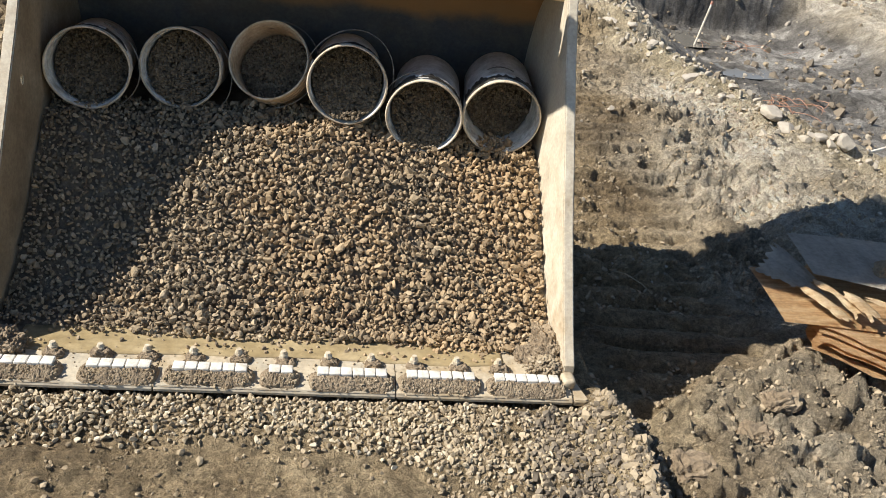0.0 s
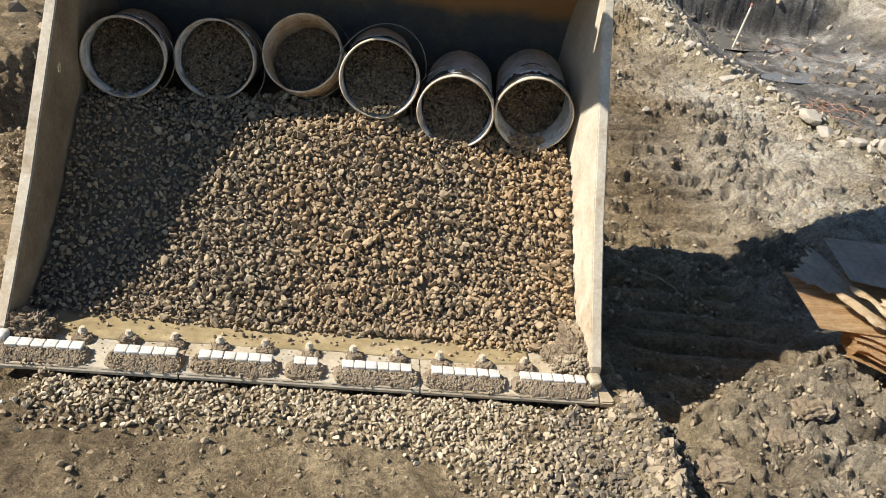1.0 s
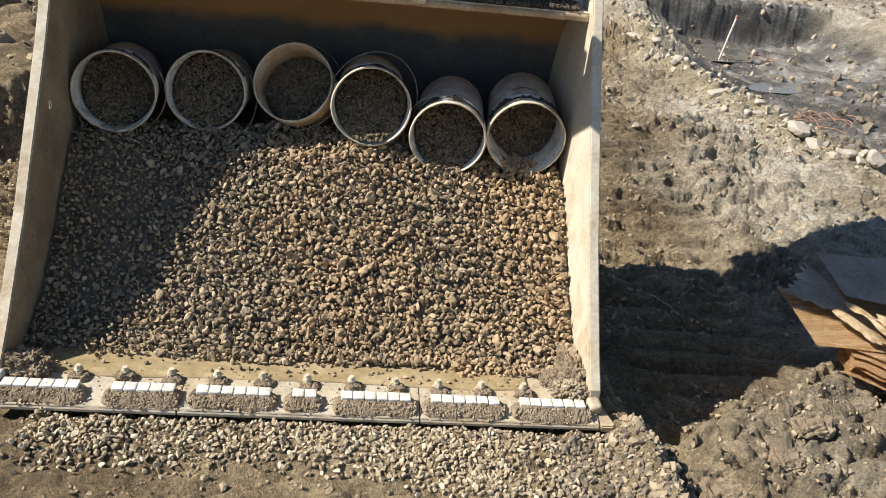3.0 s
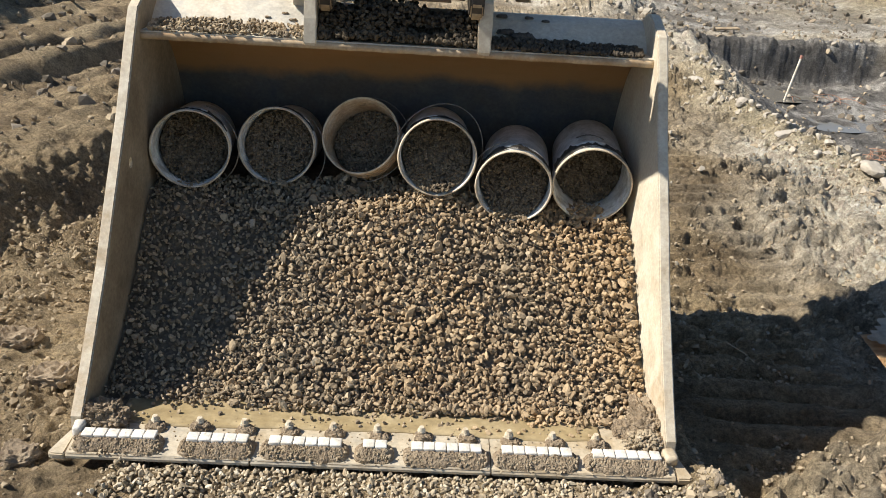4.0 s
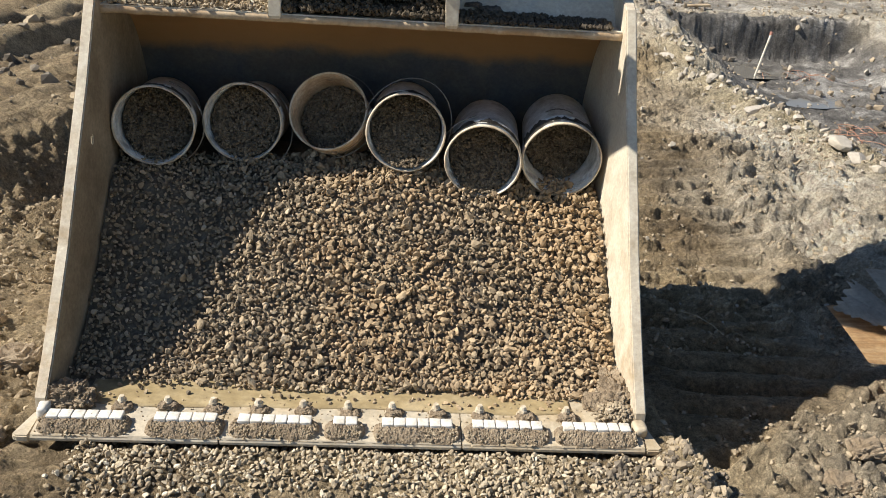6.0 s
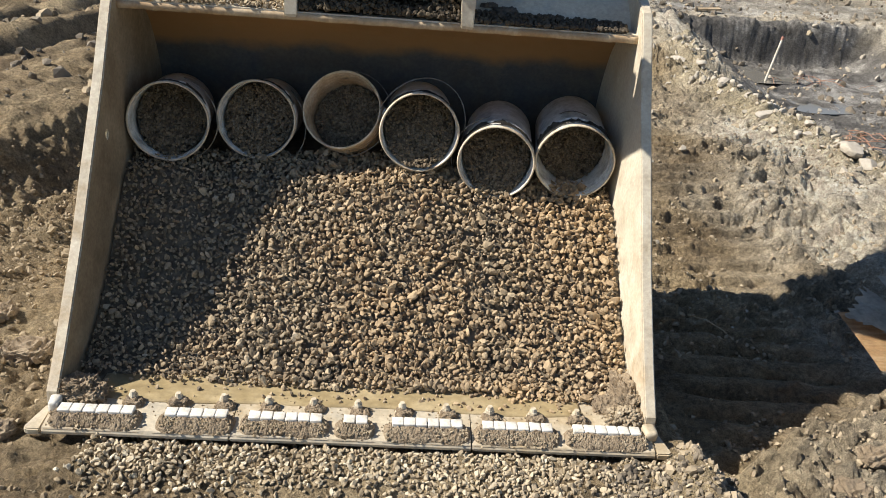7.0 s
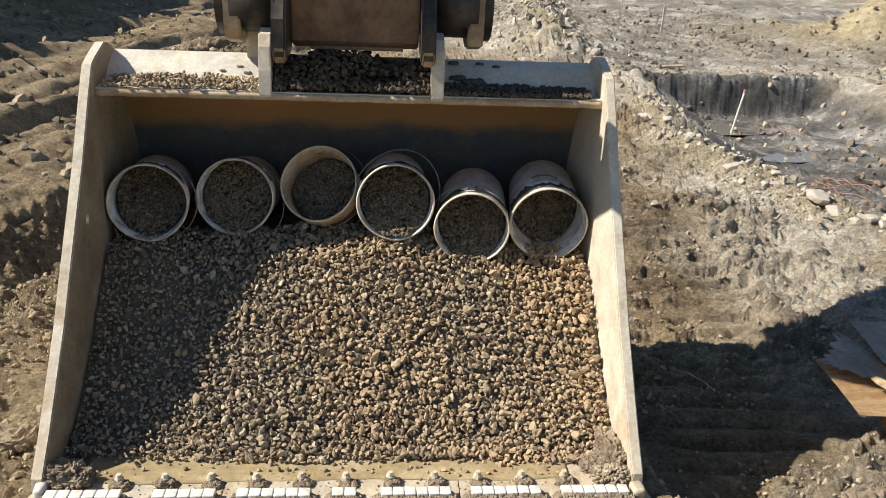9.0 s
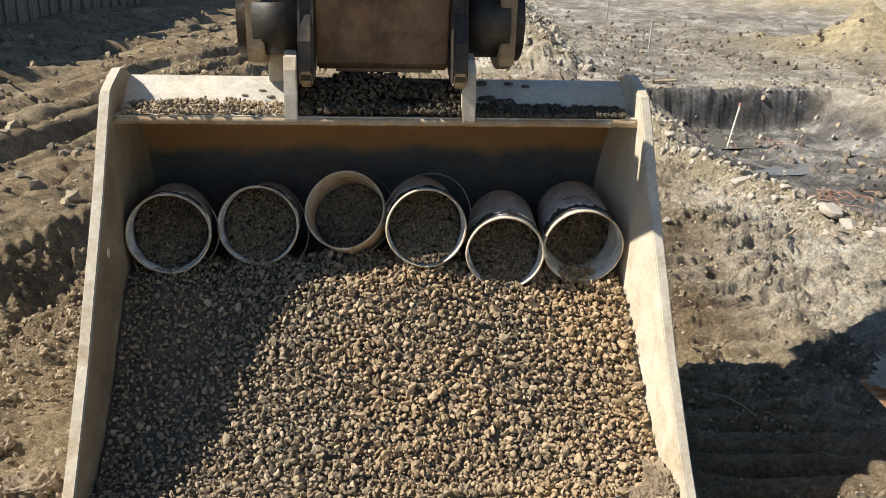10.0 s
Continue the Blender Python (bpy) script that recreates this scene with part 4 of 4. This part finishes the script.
    ring = [bm.verts.new(m @ Vector(((R - 0.012) * math.cos(a) * 0.97, (R - 0.012) * math.sin(a) * 0.97, -min(H - 0.02, 0.008 + depth0 + ((R - 0.02) * (math.cos(a) * g.x + math.sin(a) * g.y) + R) * slope)))) for a in (j * math.tau / 40 for j in range(40))]
    bm.faces.new(ring)
    bmesh.ops.solidify(bm, geom=bm.faces[:], thickness=0.01)
    tagged(mesh_ob("pail_gravel_bed", bm, GRAVEL_BED), "backing disc beneath the gravel in a pail, dark for the shade between stones", "gravel", "fines in the pails", "stuff")


LABELS = ["dirty white plastic pail of gravel lying beside the bucket wall", "dirty white plastic pail half sunk in the gravel", "tan-stained plastic pail turned aside on the gravel",
          "dirty white plastic pail with its wire bail raised", "grey-white plastic pail with a cracked rim spilling gravel", "grey-white plastic pail lying on the gravel by the wall"]
build_pail(0, (-0.738, 0.765, 0.700), (0.12, -1, 0.11), 0.142, PLASTIC, -0.35, 0.05, 0.03, 0.6)
build_pail(1, (-0.447, 0.865, 0.697), (-0.02, -1, 0.18), 0.1445, PLASTIC, -0.8, 0.1, 0.0, 0.45)
build_pail(2, (-0.138, 0.885, 0.751), (-0.22, -1, 0.6), 0.148, TAN_PLASTIC, 0.2, 0.0, 0.10, 0.1)
build_pail(3, (0.150, 0.742, 0.724), (0.0, -1, 0.08), 0.1428, PLASTIC, 1.15, 0.0, -0.02, 0.75)
build_pail(4, (0.430, 0.715, 0.637), (-0.11, -1, -0.06), 0.140, PLASTIC, -2.9, 0.1, -0.02, 0.85)
build_pail(5, (0.720, 0.745, 0.648), (-0.08, -1, -0.105), 0.146, PLASTIC, 3.0, -0.9, 0.11, 0.55)

# ---- quick coupler and arm above the bucket ----


def build_arm():
    c = thing("quick_coupler", (0, 0.95, 1.188), "greasy brown quick coupler holding the bucket", "coupler")
    inv = Matrix.Translation((0, -1.05, -1.2))

    def at(bm):
        bmesh.ops.transform(bm, matrix=inv, verts=bm.verts[:])
        return bm

    bm = add_prism(bmesh.new(), [(1.02, 1.262), (1.0, 1.285), (0.985, 1.6), (1.0, 1.9), (1.36, 1.9), (1.38, 1.4), (1.3, 1.262)], -0.225, 0.225, 0.006)
    part("front_plate", at(bm), RUST, c, "brown painted plate stained with grease")
    bm = add_box(bmesh.new(), (-0.16, 0.996, 1.255), (0.17, 1.05, 1.268), 0.003)
    part("bottom_flange", at(bm), RUST, c, "worn bottom flange")
    for s in (-1, 1):
        hook = [(0.845, 1.245), (0.865, 1.228), (0.955, 1.232), (1.03, 1.25), (1.08, 1.33), (1.1, 1.9), (0.93, 1.9), (0.90, 1.46), (0.842, 1.37), (0.836, 1.27)]
        bm = add_prism(bmesh.new(), hook, s * 0.228, s * 0.278, 0.008)
        part("hook", at(bm), GREASE, c, "dark greasy hook with a worn tip")
        bm = add_prism(bmesh.new(), [(0.848, 1.238), (0.865, 1.222), (0.948, 1.226), (0.94, 1.26), (0.834, 1.275)], s * 0.232, s * 0.274, 0.006)
        part("hook_tip", at(bm), TAN_STEEL, c, "worn tan hook tip")
        bm = add_rod(bmesh.new(), (s * 0.27, 1.05, 1.42), (s * 0.43, 1.05, 1.42), 0.115, seg=28)
        part("pin_boss", at(bm), GREASE, c, "", True)
        link = [(0.95, 1.33), (0.97, 1.285), (1.05, 1.265), (1.14, 1.285), (1.18, 1.4), (1.17, 1.95), (0.98, 1.95), (0.955, 1.6)]
        bm = add_prism(bmesh.new(), link, s * 0.395, s * 0.452, 0.006)
        part("outer_link", at(bm), TAN_STEEL, c, "tan worn outer plate")
        bm = add_rod(bmesh.new(), (s * 0.452, 1.1, 1.42), (s * 0.485, 1.1, 1.42), 0.13, seg=36)
        for v in bm.verts:
            v.co.z += 0.006 * noise.noise(v.co * 60)
        part("pin_cap", at(bm), GREASE, c, "ribbed dirty pin cap")
    a = thing("excavator_boom", (0, 1.2, 1.9), "brown steel excavator arm standing over the bucket", "excavator arm")
    inv2 = Matrix.Translation((0, -1.2, -1.9))

    def at2(bm):
        bmesh.ops.transform(bm, matrix=inv2, verts=bm.verts[:])
        return bm

    # stick and link are out of view, outlined from the shadows they cast
    stick = [(1.02, 1.9), (0.98, 2.2), (1.05, 3.2), (1.3, 5.2), (1.9, 5.2), (1.72, 3.2), (1.5, 2.2), (1.4, 1.9)]
    part("stick", at2(add_prism(bmesh.new(), stick, -0.2, 0.2, 0.01)), TAN_STEEL, a, "tan box-section stick")
    # link outline is set to shade the right plate and the boards
    bm = add_prism(bmesh.new(), [(0.48, 1.75), (0.74, 1.61), (0.77, 1.73), (0.60, 1.80), (0.60, 2.06), (0.70, 2.6), (0.8, 3.6), (0.5, 3.6), (0.27, 2.5), (0.27, 2.08), (0.36, 1.95)], -0.13, -0.01, 0.008)
    part("tipping_link", at2(bm), TAN_STEEL, a, "tan tipping link, unseen, outlined to cast its shadows")
    part("link_pin", at2(add_rod(bmesh.new(), (-0.2, 0.66, 1.8), (0.06, 0.66, 1.8), 0.045, seg=20)), GREASE, a, "", True)
    part("brace", at2(add_box(bmesh.new(), (-0.12, 0.72, 1.72), (-0.02, 1.1, 1.84), 0.01)), TAN_STEEL, a)


build_arm()

# ---- torn boards beside the bucket ----


def sheet(corners, thick, material, seed, label, ragged=0.02, bend=0.02, n=14, torn=(True, True, True, True)):
    """A thin board through four corners, with torn edges and a slight bend."""
    a, b, c, d = (Vector(p) for p in corners)
    rng = random.Random(seed)
    bm = bmesh.new()
    rows = []
    for i in range(n + 1):
        row = []
        for j in range(n + 1):
            u, v = i / n, j / n
            if i in (0, n) and torn[0 if i == 0 else 1]:
                u += rng.uniform(-1, 1) * ragged
            if j in (0, n) and torn[2 if j == 0 else 3]:
                v += rng.uniform(-1, 1) * ragged
            p = (a * (1 - u) + b * u) * (1 - v) + (d * (1 - u) + c * u) * v
            p.z += bend * (math.sin(math.pi * u) * 0.6 + math.sin(math.pi * v) * 0.5 + 0.25 * noise.noise(Vector((u * 3, v * 3, seed))))
            row.append(bm.verts.new(p))
        rows.append(row)
    for r0, r1 in zip(rows, rows[1:]):
        for j in range(n):
            bm.faces.new((r0[j], r1[j], r1[j + 1], r0[j + 1]))
    bmesh.ops.solidify(bm, geom=bm.faces[:], thickness=thick)
    return tagged(mesh_ob("plywood_sheet", bm, material), label, "board", "torn boards in a pile")


for k in range(7):
    o = 0.008 * k
    s = random.Random(k).uniform(-0.03, 0.03)
    sheet(((1.80 + s, 0.10 + s, 0.125 + o * 1.6), (2.35, -0.32 + s, 0.10 + o * 1.6), (2.75, 0.35 + s, 0.13 + o * 1.6), (2.05 + s, 0.62, 0.13 + o * 1.6)), 0.006, PLY, 11 + k, "thin brown plywood layer in a sagging stack", 0.02, -0.02 + 0.004 * k)
sheet(((1.69, 0.14, 0.205), (2.18, 0.07, 0.205), (2.24, 0.56, 0.225), (1.73, 0.53, 0.205)), 0.009, PLY, 31, "orange-brown plywood sheet lying on the stack", 0.006, 0.006, torn=(False, True, False, True))
sheet(((1.80, 0.33, 0.235), (1.90, 0.28, 0.24), (1.82, 0.56, 0.26), (1.72, 0.46, 0.225)), 0.005, PLY_GREY, 36, "dusty splintered plywood strip", 0.09, 0.012, 10)
sheet(((1.84, 0.36, 0.245), (1.92, 0.34, 0.25), (1.86, 0.61, 0.275), (1.79, 0.55, 0.25)), 0.005, PLY_GREY, 38, "dusty splintered plywood strip", 0.09, 0.012, 10)
for k, (px, py, qx, qy, w, dz) in enumerate(((1.90, 0.12, 1.82, 0.28, 0.06, 0.0), (1.95, 0.12, 1.88, 0.31, 0.05, 0.014), (1.99, 0.10, 1.93, 0.22, 0.07, 0.024), (2.10, 0.10, 1.99, 0.18, 0.035, 0.03))):
    nx, ny = py - qy, qx - px
    ln = math.hypot(nx, ny)
    nx, ny = nx / ln * w / 2, ny / ln * w / 2
    sheet(((px - nx, py - ny, 0.232 + dz), (px + nx, py + ny, 0.232 + dz), (qx + nx, qy + ny, 0.262 + dz), (qx - nx, qy - ny, 0.25 + dz)), 0.005, PALE_PLY, 51 + k, "splintered strip of pale torn plywood", 0.1, 0.02, 9)
sheet(((1.87, 0.34, 0.292), (2.10, 0.25, 0.29), (2.34, 0.60, 0.31), (1.90, 0.63, 0.315)), 0.010, PLY_GREY, 37, "dusty grey board lying on top of the stack", 0.004, 0.003, torn=(False, False, False, False))
sheet(((2.12, 0.20, 0.27), (2.42, 0.12, 0.27), (2.5, 0.45, 0.29), (2.22, 0.42, 0.29)), 0.009, PLY_GREY, 39, "dusty grey board lying on the stack", 0.01, 0.004, torn=(True, False, False, False))
mud_lump("mud_clump", (2.17, 0.36, 0.31), (0.05, 0.04, 0.035), 71.0, "lump of clay lying on the boards")

# ---- loose stones and clods on the ground ----


def build_scatter():
    rng = np.random.default_rng(99)
    # pale apron below the lip
    x, y = jitter(rng, -0.82, 1.05, -0.62, -0.06, 0.0130)
    edge = -0.33 - 0.16 * ease((x - 0.05) / 0.7) + 0.05 * fbm(x, y * 0, 0.3, 3)
    ok = (y > edge + 0.05 * rng.normal(size=x.size) * 0.5) & (x > -0.76 + 0.03 * rng.normal(size=x.size)) & (x < 0.93 + 0.02 * rng.normal(size=x.size))
    dirt = ease((x - 0.5 + 0.35 * fbm(x, y, 0.15, 2)) / 0.3) * 0.8 + 0.5 * ease((-0.3 - y - 0.1 * ease((x - 0.1) / 0.5)) / 0.1)
    ok &= rng.random(x.size) > dirt * 0.95
    x, y = x[ok], y[ok]
    r = rng.uniform(0.0055, 0.0115, x.size)
    stones("pebble_apron", np.stack([x, y, ground_z(x, y) + r * 0.45], -1), r, PEBBLE, 12, "pale pebbles spilled below the cutting edge", "gravel")
    # sprinkled pebbles and clods
    zones = (("clods_left", -2.4, -0.97, -0.4, 2.6, 6500, 0.004, 0.017, CLOD), ("clods_front", -0.95, 1.1, -0.75, -0.3, 900, 0.003, 0.012, CLOD), ("clods_apron_end", 0.45, 1.1, -0.6, -0.13, 900, 0.004, 0.012, CLOD), ("dark_clods_apron_end", 0.72, 1.14, -0.7, -0.13, 2200, 0.004, 0.014, DARK_CLOD), ("clods_side", 1.0, 3.4, 0.7, 4.2, 8000, 0.004, 0.015, CLOD), ("pale_crumbs_side", 1.3, 3.6, 0.9, 4.2, 700, 0.004, 0.014, PALE_ROCK),
             ("clods_heap", 1.02, 2.3, -0.75, 0.35, 3200, 0.003, 0.012, CLOD), ("pebbles_side", 0.9, 2.4, -0.75, 0.5, 150, 0.004, 0.011, PEBBLE), ("clods_far_left", -7.5, -1.2, 3.0, 20.0, 1500, 0.012, 0.07, CLOD), ("clods_far", 1.2, 9.0, 3.5, 20.0, 3000, 0.012, 0.045, CLOD), ("pale_stones_far", 1.2, 7.0, 2.0, 14.0, 500, 0.01, 0.05, PALE_ROCK))
    for k, (name, x0, x1, y0, y1, n, r0, r1, mat) in enumerate(zones):
        x, y = rng.uniform(x0, x1, n), rng.uniform(y0, y1, n)
        keep = fbm(x, y, 0.5, 3) + 0.25 * rng.normal(size=n) > -0.12
        keep &= ~((np.abs(x) < 0.97) & (y > -0.17) & (y < 1.4))
        x, y = x[keep], y[keep]
        r = r0 * (r1 / r0) ** (rng.random(x.size) ** 2.2)
        stones(name, np.stack([x, y, ground_z(x, y) + r * 0.3], -1), r, mat, 200 + k, "crumbled clods and small stones strewn over the ground", "clods", shapes=CRUMBS if mat in (CLOD, DARK_CLOD) else SHAPES)
    y = rng.uniform(9.4, 32, 1300)
    x = 2.5 + (y - 9.3) * 0.135 + rng.normal(size=1300) * 0.4
    r = 0.02 * (5) ** (rng.random(1300) ** 2.5)
    stones("spoil_rocks", np.stack([x, y, ground_z(x, y) + r * 0.3], -1), r, PALE_ROCK, 301, "pale rubble along the spoil bank", "rubble")
    y = rng.uniform(1.9, 6.2, 420)
    x = rock_line(y) + rng.normal(size=420) * 0.16
    r = 0.009 * 5 ** (rng.random(420) ** 2.4)
    stones("rim_rubble", np.stack([x, y, ground_z(x, y) + r * 0.3], -1), r, PALE_ROCK, 303, "pale rubble along the rim of the pit", "rubble")
    for k, (x0, x1, y0, y1, n) in enumerate(((2.5, 12.0, 8.8, 24.0, 3200), (3.0, 6.2, 3.5, 8.5, 900), (-6.5, -1.3, 2.5, 14.0, 1500))):
        x, y = rng.uniform(x0, x1, n), y0 + (y1 - y0) * rng.random(n) ** 1.5
        keep = fbm(x, y, 1.1, 3) + 0.25 * rng.normal(size=n) > 0.0
        x, y = x[keep], y[keep]
        r = 0.012 * 5 ** (rng.random(x.size) ** 2)
        stones("dark_clods", np.stack([x, y, ground_z(x, y) + r * 0.3], -1), r, DARK_CLOD, 310 + k, "dark damp clods strewn over the far ground", "clods", shapes=CRUMBS)
    # heap crumbs by the lip corner
    x, y = rng.normal(1.02, 0.05, 500), rng.uniform(-0.7, -0.1, 500)
    r = 0.004 * 5 ** (rng.random(500) ** 2.5)
    stones("heap_crumbs", np.stack([x, y, ground_z(x, y) + r * 0.3], -1), r, CLOD, 302, "grey clods heaped beside the cutting edge", "clods", shapes=CRUMBS)


build_scatter()
rr = random.Random(5)
for k in range(34):
    y = 2.2 + 3.6 * k / 33 + rr.uniform(-0.05, 0.05)
    x = float(rock_line(y)) + rr.uniform(-0.10, 0.14)
    s = 0.03 + 0.055 * rr.random() ** 1.5
    rock("rock", (x, y, float(ground_z(np.array([x]), np.array([y]))[0]) + s * 0.2), (s * rr.uniform(0.9, 1.5), s, s * 0.75), 100 + k, "pale limestone rock along the rim of the pit", "rocks along the pit rim", PALE_ROCK)
for x, y, s in ((1.2, -0.40, 0.055), (1.62, -0.08, 0.05), (1.48, -0.22, 0.05), (1.05, -0.34, 0.035), (-1.12, 0.3, 0.06), (-1.25, 0.05, 0.05), (-1.35, 0.55, 0.06), (-1.05, -0.1, 0.045)):
    mud_lump("clod", (x, y, float(ground_z(np.array([x]), np.array([y]))[0]) + s * 0.15), (s * 1.3, s, s * 0.55), 150 + 7 * x, "large dry clod of clay on the ground", "large clods", MUD, 4, 0.6)


# ---- pit: water, marker rod, fibres; stakes, boards, fence ----
def puddle(cx, cy, rx, ry, z, seed):
    bm = bmesh.new()
    ring = []
    for k in range(60):
        a = k * math.tau / 60
        q = 1 + 0.25 * noise.noise(Vector((math.cos(a) * 1.5, math.sin(a) * 1.5, seed)))
        ring.append(bm.verts.new((cx + rx * q * math.cos(a), cy + ry * q * math.sin(a), z)))
    bm.faces.new(ring)
    tagged(mesh_ob("water", bm, WATER), "shallow muddy water on the pit floor", "puddle", kind="structure")


puddle(4.15, 7.75, 0.8, 0.45, -0.452, 1.0)
puddle(4.45, 6.35, 0.42, 0.28, -0.455, 2.0)
rod = thing("marker_rod", (4.33, 7.45, -0.47), "thin white rod leaning in the pit with a reddish top", "rod")
part("shaft", add_rod(bmesh.new(), (0, 0, 0), (0.095, 0.02, 0.505), 0.013), STAKE, rod)
part("cap", add_rod(bmesh.new(), (0.093, 0.02, 0.50), (0.101, 0.022, 0.535), 0.018), RED, rod, "reddish tape cap")
for x, y, h in ((5.3, 13.4, 0.55), (6.71, 21.2, 0.75), (8.0, 29.8, 0.9)):
    gz = float(ground_z(np.array([x]), np.array([y]))[0])
    st = add_box(bmesh.new(), (-0.018, -0.01, -0.1), (0.018, 0.01, h), 0.003)
    for v in st.verts:
        v.co.x += 0.03 * v.co.z
    ob = mesh_ob("survey_stake", st, STAKE)
    ob.location = (x, y, gz)
    tagged(ob, "thin pale wooden survey stake standing in the ground", "stake", "survey stakes")


def fibre_tangle(cx, cy, spread, n, seed):
    rng = random.Random(seed)
    bm = bmesh.new()
    for _ in range(n):
        p = Vector((cx + rng.gauss(0, spread), cy + rng.gauss(0, spread * 0.6), 0))
        p.z = float(ground_z(np.array([p.x]), np.array([p.y]))[0]) + 0.02
        a = rng.uniform(0, math.tau)
        pts = []
        for i in range(7):
            pts.append(p + Vector((0, 0, 0.035 * math.sin(i * 0.52))))
            a += rng.uniform(-0.7, 0.7)
            p = p + 0.055 * Vector((math.cos(a), math.sin(a), 0))
        add_tube(bm, pts, 0.0035, 5)
    tagged(mesh_ob("fibre_tangle", bm, ROOT), "tangle of orange plastic fibres in the pit", "fibres", kind="stuff")


fibre_tangle(4.25, 5.1, 0.24, 18, 1)
fibre_tangle(5.0, 7.5, 0.2, 9, 2)
fibre_tangle(3.75, 4.3, 0.15, 16, 3)
bm = bmesh.new()
add_tube(bm, [(1.30, 0.83, -0.005), (1.35, 0.77, 0.012), (1.40, 0.70, 0.006), (1.43, 0.655, -0.01)], 0.0022, 6)
tagged(mesh_ob("twig", bm, TWIG), "thin dry twig lying across the track", "twig")
gz = float(ground_z(np.array([4.35]), np.array([9.35]))[0])
bm = add_box(bmesh.new(), (4.0, 9.3, gz + 0.01), (4.33, 9.42, gz + 0.035), 0.005)
for v in bm.verts:
    v.co.z += 0.2 * max(0, v.co.x - 4.2)
tagged(mesh_ob("plank", bm, TAN_STEEL), "short pale plank lying by the pit edge", "plank")
bm = add_tube(bmesh.new(), [(3.45, 2.5, 0.03), (3.7, 2.62, 0.05), (3.95, 2.7, 0.03)], 0.012, 8)
tagged(mesh_ob("pipe", bm, STAKE), "pale thin pipe lying on the ground", "pipe")

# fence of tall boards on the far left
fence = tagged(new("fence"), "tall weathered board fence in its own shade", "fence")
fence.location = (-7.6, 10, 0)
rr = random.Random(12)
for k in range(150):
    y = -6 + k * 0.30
    # some boards raised, unseen, to cast the trees' patchy shade on the ground
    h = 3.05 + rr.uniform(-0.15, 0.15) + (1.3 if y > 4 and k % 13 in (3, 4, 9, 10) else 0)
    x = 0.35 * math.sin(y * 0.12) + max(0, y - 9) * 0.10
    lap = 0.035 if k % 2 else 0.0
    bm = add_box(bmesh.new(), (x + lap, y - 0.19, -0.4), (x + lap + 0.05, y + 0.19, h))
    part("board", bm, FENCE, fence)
